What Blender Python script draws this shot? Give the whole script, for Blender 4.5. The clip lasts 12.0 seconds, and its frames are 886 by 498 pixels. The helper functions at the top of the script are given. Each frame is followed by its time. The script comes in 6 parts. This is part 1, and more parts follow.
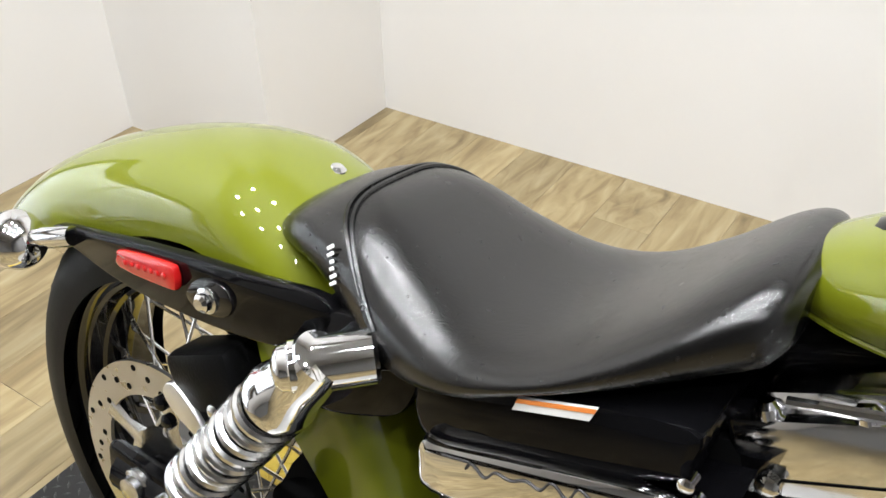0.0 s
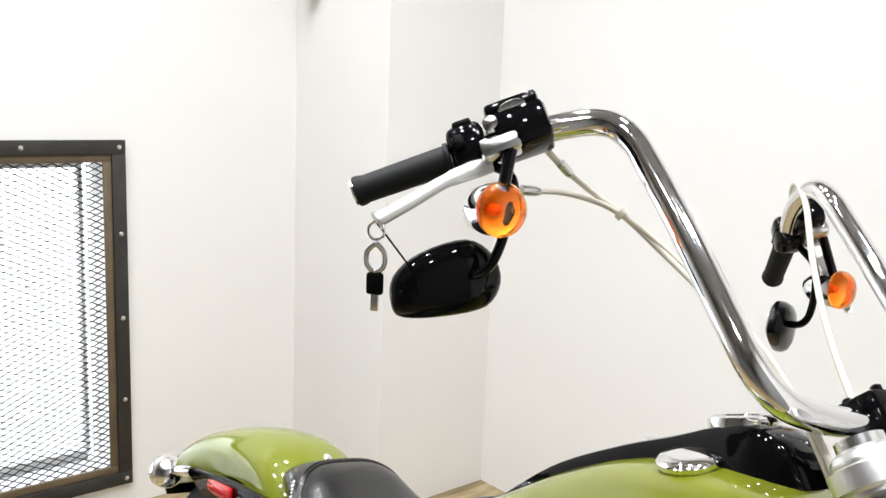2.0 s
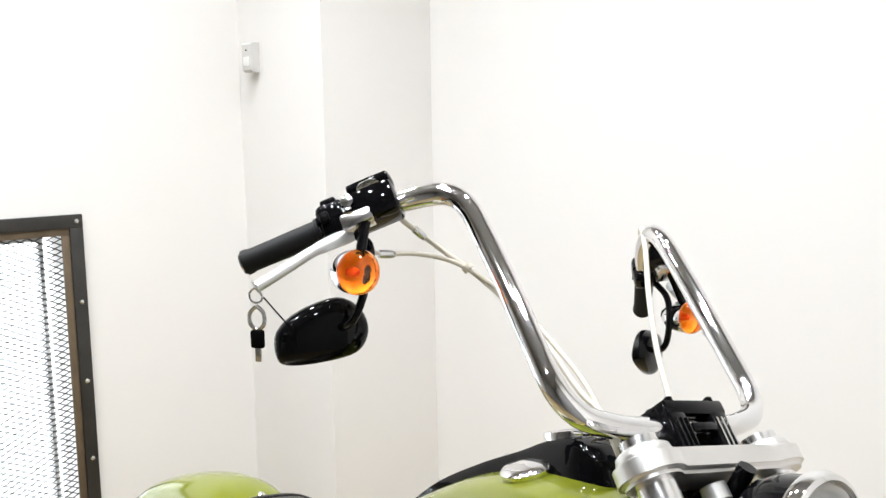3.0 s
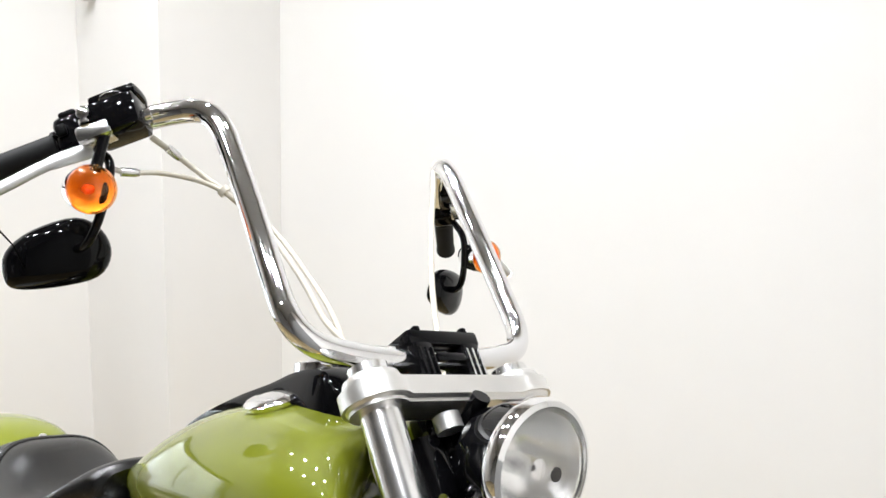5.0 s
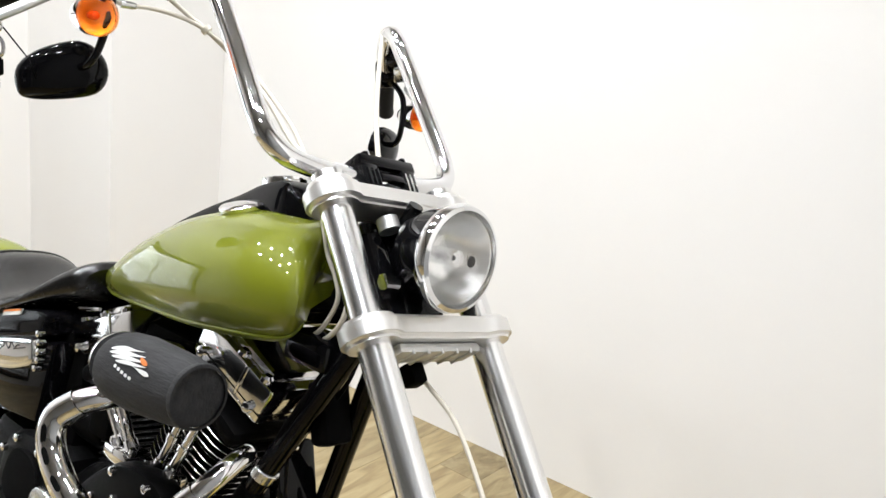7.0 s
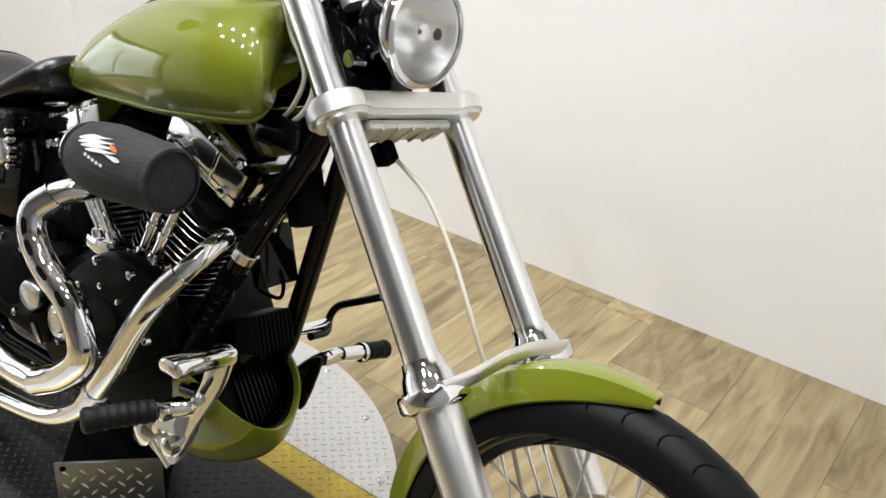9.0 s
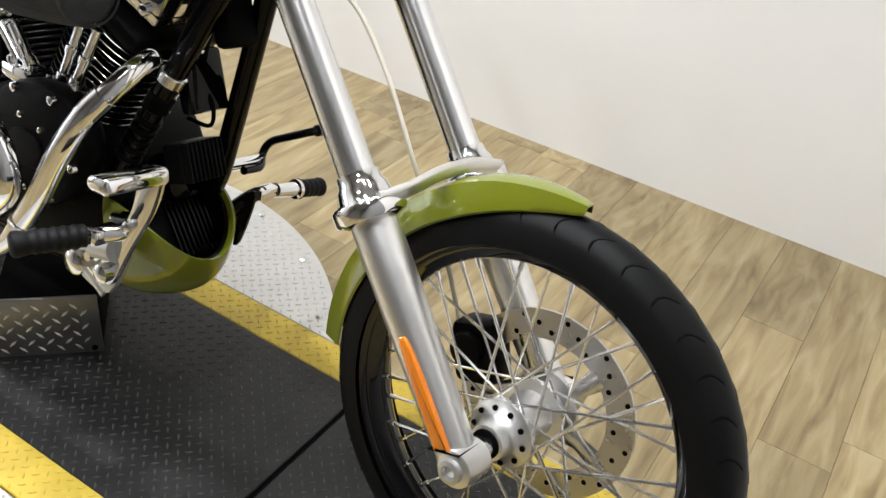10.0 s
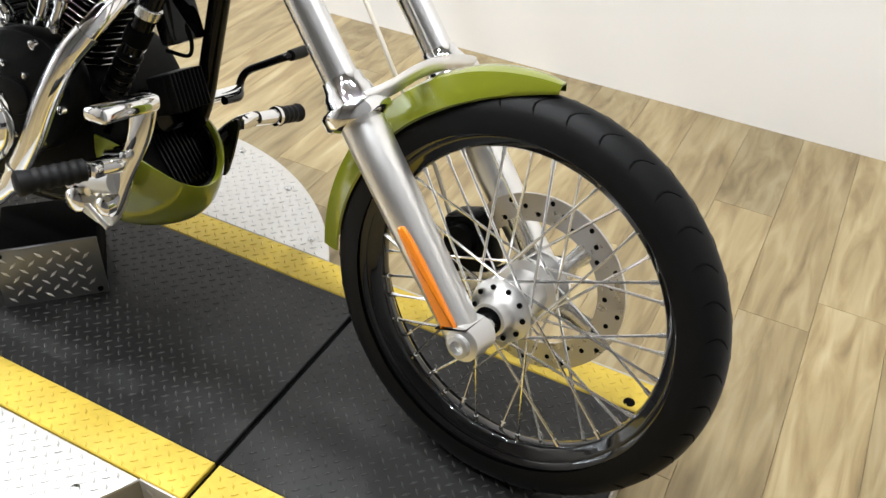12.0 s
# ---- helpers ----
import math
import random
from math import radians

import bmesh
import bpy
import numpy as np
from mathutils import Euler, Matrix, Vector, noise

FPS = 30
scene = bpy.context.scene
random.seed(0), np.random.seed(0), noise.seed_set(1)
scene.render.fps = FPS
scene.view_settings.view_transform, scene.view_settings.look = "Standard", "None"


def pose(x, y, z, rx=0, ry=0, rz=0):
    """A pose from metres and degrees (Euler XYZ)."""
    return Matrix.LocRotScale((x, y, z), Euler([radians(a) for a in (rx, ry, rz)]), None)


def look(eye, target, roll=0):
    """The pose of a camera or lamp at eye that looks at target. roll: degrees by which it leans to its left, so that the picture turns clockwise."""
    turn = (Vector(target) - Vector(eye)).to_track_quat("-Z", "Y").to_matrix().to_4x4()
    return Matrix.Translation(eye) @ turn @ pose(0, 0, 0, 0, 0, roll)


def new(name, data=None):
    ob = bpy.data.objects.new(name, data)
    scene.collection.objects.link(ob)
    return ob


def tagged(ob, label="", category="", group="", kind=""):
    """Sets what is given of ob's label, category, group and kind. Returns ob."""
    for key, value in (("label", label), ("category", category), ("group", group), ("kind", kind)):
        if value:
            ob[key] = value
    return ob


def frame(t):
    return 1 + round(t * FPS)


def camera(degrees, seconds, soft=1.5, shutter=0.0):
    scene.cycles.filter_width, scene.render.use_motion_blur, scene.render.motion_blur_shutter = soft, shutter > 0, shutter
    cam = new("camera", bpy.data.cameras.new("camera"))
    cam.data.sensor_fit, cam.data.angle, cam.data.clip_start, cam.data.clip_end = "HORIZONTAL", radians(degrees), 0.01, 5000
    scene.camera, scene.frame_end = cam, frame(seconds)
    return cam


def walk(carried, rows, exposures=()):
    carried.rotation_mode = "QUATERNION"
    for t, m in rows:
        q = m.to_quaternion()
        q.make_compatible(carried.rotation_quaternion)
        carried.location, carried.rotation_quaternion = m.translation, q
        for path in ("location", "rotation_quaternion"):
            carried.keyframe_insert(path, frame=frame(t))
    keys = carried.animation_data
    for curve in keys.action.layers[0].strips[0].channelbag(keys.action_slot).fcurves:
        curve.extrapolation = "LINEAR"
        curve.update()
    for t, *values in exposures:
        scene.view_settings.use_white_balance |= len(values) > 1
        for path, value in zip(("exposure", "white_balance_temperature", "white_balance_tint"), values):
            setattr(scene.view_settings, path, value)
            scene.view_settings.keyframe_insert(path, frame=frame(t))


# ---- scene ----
cam = camera(52.9, 12.0)
PATH = [
    (0, (0.668, -0.499, 1.151), (-0.246, 0.842, -0.019), -1.3),
    (0.5, (0.838, -0.626, 1.211), (-0.351, 0.628, 0.205), -0.5),
    (1, (1.06, -0.629, 1.249), (-0.305, 0.536, 0.366), 1.2),
    (1.5, (1.273, -0.628, 1.292), (-0.228, 0.524, 0.645), 1.7),
    (2, (1.487, -0.793, 1.381), (-0.011, 0.486, 1.034), 2.3),
    (2.5, (1.659, -0.874, 1.431), (0.13, 0.388, 1.169), -0.2),
    (3, (1.754, -0.81, 1.437), (0.267, 0.502, 1.184), -1.0),
    (3.5, (1.806, -0.755, 1.422), (0.41, 0.649, 1.144), -1.5),
    (3.7, (1.827, -0.744, 1.417), (0.462, 0.69, 1.133), -1.8),
    (5.3, (1.867, -0.576, 1.364), (0.53, 0.868, 1.009), 2.4),
    (5.5, (1.875, -0.544, 1.35), (0.48, 0.836, 0.963), 3.1),
    (6, (1.894, -0.613, 1.33), (0.524, 0.751, 0.819), 2.7),
    (6.5, (1.96, -0.82, 1.34), (0.789, 0.715, 0.816), 6.3),
    (6.7, (2.007, -0.858, 1.319), (0.856, 0.696, 0.808), 6.7),
    (8.3, (2.057, -0.88, 1.331), (0.931, 0.606, 0.606), 3.2),
    (8.5, (2.06, -0.876, 1.321), (0.954, 0.602, 0.552), 3.4),
    (9, (2.061, -0.867, 1.283), (1.063, 0.603, 0.364), 5.1),
    (9.5, (2.075, -0.877, 1.239), (1.172, 0.56, 0.18), 6.5),
    (10, (2.089, -0.898, 1.213), (1.31, 0.549, 0.073), 7.6),
    (10.5, (2.112, -0.936, 1.187), (1.46, 0.508, -0.033), 6.1),
    (11, (2.125, -0.97, 1.175), (1.556, 0.459, -0.103), 5.7),
    (11.3, (2.15, -0.989, 1.183), (1.581, 0.421, -0.116), 4.4),
    (11.5, (2.122, -0.986, 1.168), (1.574, 0.44, -0.123), 5.5),
    (12, (2.12, -0.998, 1.195), (1.436, 0.418, -0.04), 3.0),
]
EXPOSURES = [(0.0, -0.08), (0.5, 0.0), (1.0, -0.04), (1.5, -0.1), (2.0, -0.18), (2.5, -0.13), (3.5, -0.17), (6.0, -0.06), (6.5, -0.05), (8.5, -0.12), (9.5, -0.17), (10.5, -0.05), (11.5, 0.1), (12.0, 0.08)]
walk(cam, [(t, look(eye, target, roll)) for t, eye, target, roll in PATH], EXPOSURES)

# ---- world ----
world = bpy.data.worlds.new("sky")
scene.world = world
world.use_nodes = True
sky = world.node_tree.nodes.new("ShaderNodeTexSky")
sky.sky_type, sky.sun_disc, sky.sun_elevation, sky.sun_rotation = "NISHITA", False, radians(35), radians(250)
world.node_tree.links.new(sky.outputs[0], world.node_tree.nodes["Background"].inputs[0])
world.node_tree.nodes["Background"].inputs[1].default_value = 0.12

FLOOR_Z = -0.088
CEIL_Z = 3.4
WEST, NORTH, SOUTH = -1.43, 1.447, -4.6
DOWNLIGHTS = [(x + dx, y) for y, dx in ((0.4, 0.0), (-0.5, -0.25), (-1.4, 0.0)) for x in (-0.65, 0.08, 0.85, 1.7)] 


def area_lamp(name, m, sx, sy, power, color):
    data = bpy.data.lights.new(name, "AREA")
    data.shape, data.size, data.size_y, data.energy, data.color = "RECTANGLE", sx, sy, power, color
    ob = new(name, data)
    ob.matrix_world = m
    return ob


# sky light that falls in through the mesh window, and the ceiling's round lamps
area_lamp("window_daylight", look((WEST - 0.62, -0.72, 1.75), (0.3, -0.5, -0.1)), 2.6, 0.8, 130.0, (0.9, 0.95, 1.0))
for lx, ly in DOWNLIGHTS:
    data = bpy.data.lights.new("downlight_beam", "AREA")
    data.shape, data.size, data.energy, data.color = "DISK", 0.12, 14.6, (0.935, 0.961, 0.995)
    data.spread = radians(130)
    new("downlight_beam", data).matrix_world = look((lx, ly, CEIL_Z - 0.035), (lx, ly, 0))


# ---- materials ----
def mat(name, color, rough=0.5, metal=0.0, vary=0.12, scale=6.0, bump=0.0, bump_scale=60.0, coat=0.0, fine=0.0, rough_vary=0.0, stretch=None, **extra):
    """A surface: base colour that varies at two scales, roughness that varies, fine relief."""
    m = bpy.data.materials.new(name)
    m.use_nodes = True
    nodes, links = m.node_tree.nodes, m.node_tree.links
    b = nodes["Principled BSDF"]
    b.inputs["Roughness"].default_value, b.inputs["Metallic"].default_value = rough, metal
    b.inputs["Coat Weight"].default_value, b.inputs["Coat Roughness"].default_value = coat, 0.008
    for key, value in extra.items():
        b.inputs[key.replace("_", " ")].default_value = value
    coords = nodes.new("ShaderNodeTexCoord").outputs["Object"]
    if stretch:
        scaled = nodes.new("ShaderNodeVectorMath")
        scaled.operation = "MULTIPLY"
        scaled.inputs[1].default_value = stretch
        links.new(coords, scaled.inputs[0])
        coords = scaled.outputs[0]

    def tex(s, detail=4.0):
        n = nodes.new("ShaderNodeTexNoise")
        n.inputs["Scale"].default_value, n.inputs["Detail"].default_value = s, detail
        links.new(coords, n.inputs["Vector"])
        return n.outputs["Fac"]

    big, small = tex(scale), tex(scale * 12, 2.0)
    mix = nodes.new("ShaderNodeMix")
    mix.data_type = "RGBA"
    mix.inputs[6].default_value = (*[c * (1 - vary) for c in color], 1)
    mix.inputs[7].default_value = (*[min(1, c * (1 + vary)) for c in color], 1)
    links.new(big, mix.inputs[0])
    top = mix.outputs[2]
    if fine:
        second = nodes.new("ShaderNodeMix")
        second.data_type, second.blend_type = "RGBA", "OVERLAY"
        second.inputs[0].default_value = fine
        links.new(top, second.inputs[6])
        links.new(small, second.inputs[7])
        top = second.outputs[2]
    links.new(top, b.inputs["Base Color"])
    if rough_vary:
        r = nodes.new("ShaderNodeMapRange")
        r.inputs[3].default_value, r.inputs[4].default_value = max(0.0, rough - rough_vary), min(1.0, rough + rough_vary)
        links.new(small, r.inputs[0])
        links.new(r.outputs[0], b.inputs["Roughness"])
    if bump:
        n = nodes.new("ShaderNodeBump")
        n.inputs["Strength"].default_value, n.inputs["Distance"].default_value = bump, 0.002
        links.new(tex(bump_scale, 3.0), n.inputs["Height"])
        links.new(n.outputs[0], b.inputs["Normal"])
    return m


def glow(name, color, strength):
    m = bpy.data.materials.new(name)
    m.use_nodes = True
    b = m.node_tree.nodes["Principled BSDF"]
    b.inputs["Base Color"].default_value = (*color, 1)
    b.inputs["Emission Color"].default_value = (*color, 1)
    b.inputs["Emission Strength"].default_value = strength
    return m


def glass(name, color, rough=0.02, weight=1.0):
    m = mat(name, color, rough, vary=0.0)
    m.node_tree.nodes["Principled BSDF"].inputs["Transmission Weight"].default_value = weight
    return m


PAINT = mat("olive_paint", (0.14, 0.16, 0.007), 0.45, vary=0.03, scale=3, coat=1.0, fine=0.02, Specular_IOR_Level=0.12, Coat_IOR=1.65)
CHROME = mat("chrome", (0.82, 0.82, 0.83), 0.05, 1.0, vary=0.03, rough_vary=0.03)
CHROME_SOFT = mat("brushed_chrome", (0.8, 0.8, 0.81), 0.1, 1.0, vary=0.05, rough_vary=0.1, bump=0.1, bump_scale=25)
POLISHED = mat("polished_steel", (0.68, 0.68, 0.68), 0.22, 1.0, vary=0.06, rough_vary=0.08, bump=0.05, bump_scale=200)
SPOKE = mat("plated_spoke_steel", (0.86, 0.86, 0.86), 0.2, 1.0, vary=0.04, rough_vary=0.05)
SATIN = mat("satin_aluminium", (0.8, 0.79, 0.775), 0.36, 1.0, vary=0.05, rough_vary=0.06)
CAST = mat("cast_aluminium", (0.55, 0.55, 0.54), 0.42, 0.9, vary=0.12, bump=0.15, bump_scale=150)
RIM = mat("gloss_black_rim", (0.003, 0.003, 0.0034), 0.06, vary=0.2, coat=0.6, Specular_IOR_Level=0.4)
TUBE = mat("polished_fork_chrome", (0.88, 0.88, 0.885), 0.22, 1.0, vary=0.03, rough_vary=0.04)
GLOSS = mat("gloss_black", (0.0025, 0.0025, 0.003), 0.045, vary=0.2, Specular_IOR_Level=0.17)
WRINKLE = mat("wrinkle_black", (0.003, 0.003, 0.0031), 0.36, vary=0.3, Specular_IOR_Level=0.05, bump=0.25, bump_scale=400)
MATTE = mat("matte_black", (0.003, 0.003, 0.003), 0.6, vary=0.3, Specular_IOR_Level=0.02)
LEATHER = mat("black_leather", (0.0032, 0.003, 0.003), 0.25, vary=0.25, Specular_IOR_Level=0.7, scale=10, bump=0.12, bump_scale=420, rough_vary=0.06)
RUBBER = mat("tyre_rubber", (0.0055, 0.0055, 0.0057), 0.46, vary=0.25, Specular_IOR_Level=0.1, scale=14, bump=0.1, bump_scale=300)
GRIP = mat("grip_rubber", (0.005, 0.005, 0.0053), 0.6, vary=0.2, Specular_IOR_Level=0.2)
FABRIC = mat("filter_sock_fabric", (0.013, 0.013, 0.014), 0.85, vary=0.85, scale=60, bump=1.0, bump_scale=160, fine=0.5, stretch=(0.22, 1.0, 1.0))
WHITE = mat("white_print", (0.8, 0.8, 0.78), 0.5, vary=0.03)
ORANGE = mat("orange_print", (0.8, 0.25, 0.05), 0.5, vary=0.05)
AMBER = mat("amber_lens", (1.0, 0.34, 0.03), 0.03, vary=0.03, scale=60, bump=0.35, bump_scale=60, Transmission_Weight=1.0)
AMBER_FLAT = mat("amber_reflector", (0.7, 0.19, 0.005), 0.25, vary=0.05, coat=0.6)
RED = mat("red_reflector", (0.45, 0.008, 0.008), 0.12, vary=0.1, coat=0.8)
CABLE = mat("braided_cable", (0.58, 0.54, 0.46), 0.4, vary=0.1, coat=0.4)
LENS = glass("headlight_glass", (1, 1, 1), 0.02)
CLEAR = glass("clear_lens", (1, 1, 1), 0.05)
REFLECTOR = mat("lamp_reflector", (0.86, 0.86, 0.85), 0.24, 1.0, vary=0.05, scale=30, bump=0.14, bump_scale=45)
SENSOR = mat("grey_white_plastic", (0.6, 0.59, 0.57), 0.4, vary=0.04)
# matte white stands in for the bowl's mirror return, to brighten the lens
BOWL = mat("white_lamp_bowl", (0.85, 0.85, 0.84), 0.25, vary=0.03)
BRONZE = mat("dark_script_print", (0.02, 0.018, 0.018), 0.5, vary=0.1)
DISC = mat("brake_disc_steel", (0.52, 0.51, 0.5), 0.3, 1.0, vary=0.08, rough_vary=0.1)

# the broad tone noise puts soft patches of light into the wall colour
WALL = mat("white_wall_paint", (0.8, 0.785, 0.765), 0.6, vary=0.035, scale=0.9, bump=0.06, bump_scale=90, fine=0.02)
# grey of the unseen added walls; stands for a dim room in chrome reflections
DIM_ROOM_GREY = mat("dim_room_grey", (0.25, 0.25, 0.252), 0.7, vary=0.06, scale=2)
CEILING = mat("grey_ceiling_paint", (0.34, 0.34, 0.34), 0.8, vary=0.02, scale=2)
STEEL_FRAME = mat("raw_steel_frame", (0.05, 0.048, 0.045), 0.5, 0.6, vary=0.35, scale=9, bump=0.2, bump_scale=80, rough_vary=0.15)
WOOD_STRIP = mat("stained_wood_strip", (0.12, 0.085, 0.05), 0.6, vary=0.4, scale=12, bump=0.2, bump_scale=90)
MESH_STEEL = mat("expanded_mesh_steel", (0.02, 0.02, 0.02), 0.5, 0.4, vary=0.2)
OUTSIDE = glow("bright_overcast_outside", (0.93, 0.975, 1.0), 1.7)
LAMP = glow("lamp_glow", (1.0, 0.94, 0.86), 40.0)


def planks_material():
    m = mat("vinyl_plank", (0.45, 0.34, 0.2), 0.33, vary=0.16, scale=3, bump=0.05, bump_scale=120, rough_vary=0.08)
    nodes, links = m.node_tree.nodes, m.node_tree.links
    b = nodes["Principled BSDF"]
    info = nodes.new("ShaderNodeObjectInfo")
    coords = nodes.new("ShaderNodeTexCoord")
    shift = nodes.new("ShaderNodeVectorMath")
    shift.operation = "MULTIPLY_ADD"
    shift.inputs[1].default_value = (26, 3.4, 24)
    links.new(coords.outputs["Object"], shift.inputs[0])
    spread = nodes.new("ShaderNodeMath")
    spread.operation = "MULTIPLY"
    spread.inputs[1].default_value = 60
    links.new(info.outputs["Random"], spread.inputs[0])
    links.new(spread.outputs[0], shift.inputs[2])
    grain = nodes.new("ShaderNodeTexNoise")
    grain.inputs["Scale"].default_value, grain.inputs["Detail"].default_value, grain.inputs["Distortion"].default_value = 1.0, 8, 0.8
    links.new(shift.outputs[0], grain.inputs["Vector"])
    ramp = nodes.new("ShaderNodeValToRGB")
    for place, color in ((0.2, (0.085, 0.06, 0.027, 1)), (0.36, (0.19, 0.138, 0.066, 1)), (0.5, (0.262, 0.2, 0.1, 1)), (0.62, (0.315, 0.25, 0.135, 1)), (0.8, (0.375, 0.315, 0.195, 1))):
        e = ramp.color_ramp.elements.new(place)
        e.color = color
    ramp.color_ramp.elements.remove(ramp.color_ramp.elements[0])
    ramp.color_ramp.elements.remove(ramp.color_ramp.elements[-1])
    links.new(grain.outputs["Fac"], ramp.inputs[0])
    tone = nodes.new("ShaderNodeMapRange")
    tone.inputs[3].default_value, tone.inputs[4].default_value = 0.76, 1.18
    links.new(info.outputs["Random"], tone.inputs[0])
    mul = nodes.new("ShaderNodeVectorMath")
    mul.operation = "SCALE"
    links.new(ramp.outputs[0], mul.inputs[0])
    links.new(tone.outputs[0], mul.inputs[3])
    links.new(mul.outputs[0], b.inputs["Base Color"])
    return m


PLANK = planks_material()


def tread_material(name, color, metal, rough, vary, gloss=0.5):
    """Diamond plate: painted or bare metal, worn on its raised bars."""
    return mat(name, color, rough, metal, vary=vary, scale=7, bump=0.12, bump_scale=160, rough_vary=0.12, fine=0.12, Specular_IOR_Level=gloss)


PLATE_BLACK = tread_material("black_tread_plate", (0.0115, 0.0113, 0.011), 0.1, 0.4, 0.6, 0.4)
PLATE_YELLOW = tread_material("yellow_tread_paint", (0.5, 0.36, 0.04), 0.0, 0.45, 0.28)
PLATE_SILVER = tread_material("bare_tread_plate", (0.55, 0.54, 0.52), 0.75, 0.4, 0.12)
BAR_WORN = tread_material("worn_bar_tops", (0.06, 0.06, 0.058), 0.5, 0.36, 0.75)
PLATE_SKIRT = tread_material("worn_skirt_plate", (0.42, 0.4, 0.36), 0.6, 0.45, 0.2)
PLATE_BLOCK = tread_material("worn_tread_plate", (0.2, 0.2, 0.2), 0.8, 0.42, 0.4)


# ---- mesh helpers ----
def part(name, bm, material, parent=None, label="", smooth=True, m=None, angle=40):
    """Links a bmesh as one mesh object, under a thing or a part."""
    if m is not None:
        bm.transform(m)
    bmesh.ops.recalc_face_normals(bm, faces=bm.faces)
    if smooth:
        limit = radians(angle)
        for f in bm.faces:
            f.smooth = True
        for e in bm.edges:
            if len(e.link_faces) == 2 and e.calc_face_angle(0) > limit:
                e.smooth = False
    mesh = bpy.data.meshes.new(name)
    bm.to_mesh(mesh)
    bm.free()
    for mt in material if isinstance(material, (list, tuple)) else [material]:
        mesh.materials.append(mt)
    ob = new(name, mesh)
    if parent is not None:
        ob.parent = parent
    if label:
        ob["label"] = label
    return ob


def thing(name, m, label, category, group="", kind=""):
    ob = new(name)
    ob.empty_display_size = 0.05
    ob.matrix_world = m
    return tagged(ob, label, category, group, kind)


def ring_of(bm, pts):
    return [bm.verts.new(p) for p in pts]


def bridge(bm, a, b):
    n = len(a)
    for i in range(n):
        bm.faces.new((a[i], a[(i + 1) % n], b[(i + 1) % n], b[i]))


def loft(sections, closed_ends=True, bm=None):
    """A skin over rings of equal count."""
    bm = bm or bmesh.new()
    rings = [ring_of(bm, s) for s in sections]
    for a, b in zip(rings, rings[1:]):
        bridge(bm, a, b)
    if closed_ends:
        bm.faces.new(rings[0][::-1])
        bm.faces.new(rings[-1])
    return bm


def curve_through(pts, steps=8):
    """Points of a smooth curve through the given ones."""
    p = [Vector(q) for q in pts]
    p = [p[0] * 2 - p[1]] + p + [p[-1] * 2 - p[-2]]
    out = []
    for a, b, c, d in zip(p, p[1:], p[2:], p[3:]):
        for k in range(steps):
            t = k / steps
            out.append(0.5 * (2 * b + (c - a) * t + (2 * a - 5 * b + 4 * c - d) * t * t + (3 * b - a - 3 * c + d) * t ** 3))
    out.append(p[-2].copy())
    return out


def rounded_path(pts, radius, steps=6):
    """A polyline whose corners are rounded by arcs."""
    p = [Vector(q) for q in pts]
    out = [p[0]]
    for a, b, c in zip(p, p[1:], p[2:]):
        ra = min(radius, (b - a).length * 0.48)
        rc = min(radius, (c - b).length * 0.48)
        s, e = b + (a - b).normalized() * ra, b + (c - b).normalized() * rc
        for k in range(steps + 1):
            t = k / steps
            out.append(s * (1 - t) ** 2 + b * 2 * t * (1 - t) + e * t * t)
    out.append(p[-1])
    return out


def tube(pts, r, seg=14, bm=None, flat=1.0, caps=True):
    """A round bar along points; r is a number or one for each point."""
    p = [Vector(q) for q in pts]
    rs = r if isinstance(r, (list, tuple)) else [r] * len(p)
    tangents = [(p[min(i + 1, len(p) - 1)] - p[max(i - 1, 0)]).normalized() for i in range(len(p))]
    side = tangents[0].orthogonal().normalized()
    if abs(tangents[0].dot(Vector((0, 1, 0)))) < 0.9:
        side = tangents[0].cross(Vector((0, 1, 0))).normalized()
    sections = []
    for q, t, rad in zip(p, tangents, rs):
        side = (side - t * side.dot(t)).normalized()
        up = t.cross(side)
        sections.append([q + side * (rad * math.cos(a)) + up * (rad * flat * math.sin(a)) for a in (2 * math.pi * i / seg for i in range(seg))])
    return loft(sections, caps, bm)


def lathe(profile, axis_from, axis_to, seg=32, bm=None, caps=True):
    """Turns a profile of (distance along the axis, radius) round the axis."""
    a, d = Vector(axis_from), (Vector(axis_to) - Vector(axis_from)).normalized()
    u = d.orthogonal().normalized()
    v = d.cross(u)
    return loft([[a + d * s + (u * math.cos(t) + v * math.sin(t)) * max(r, 1e-4) for t in (2 * math.pi * i / seg for i in range(seg))] for s, r in profile], caps, bm)


def block(center, size, m=None, bevel=0.004, bm=None, segments=2):
    own = bmesh.new()
    bmesh.ops.create_cube(own, size=1)
    own.transform(Matrix.Diagonal((*size, 1)))
    if bevel:
        bmesh.ops.bevel(own, geom=own.edges[:], offset=bevel, segments=segments, affect="EDGES", profile=0.5)
    own.transform(Matrix.Translation(center) @ (m or Matrix()))
    return merged(bm, own)


def merged(bm, own):
    if bm is None:
        return own
    tmp = bpy.data.meshes.new("tmp")
    own.to_mesh(tmp)
    bm.from_mesh(tmp)
    own.free()
    bpy.data.meshes.remove(tmp)
    return bm


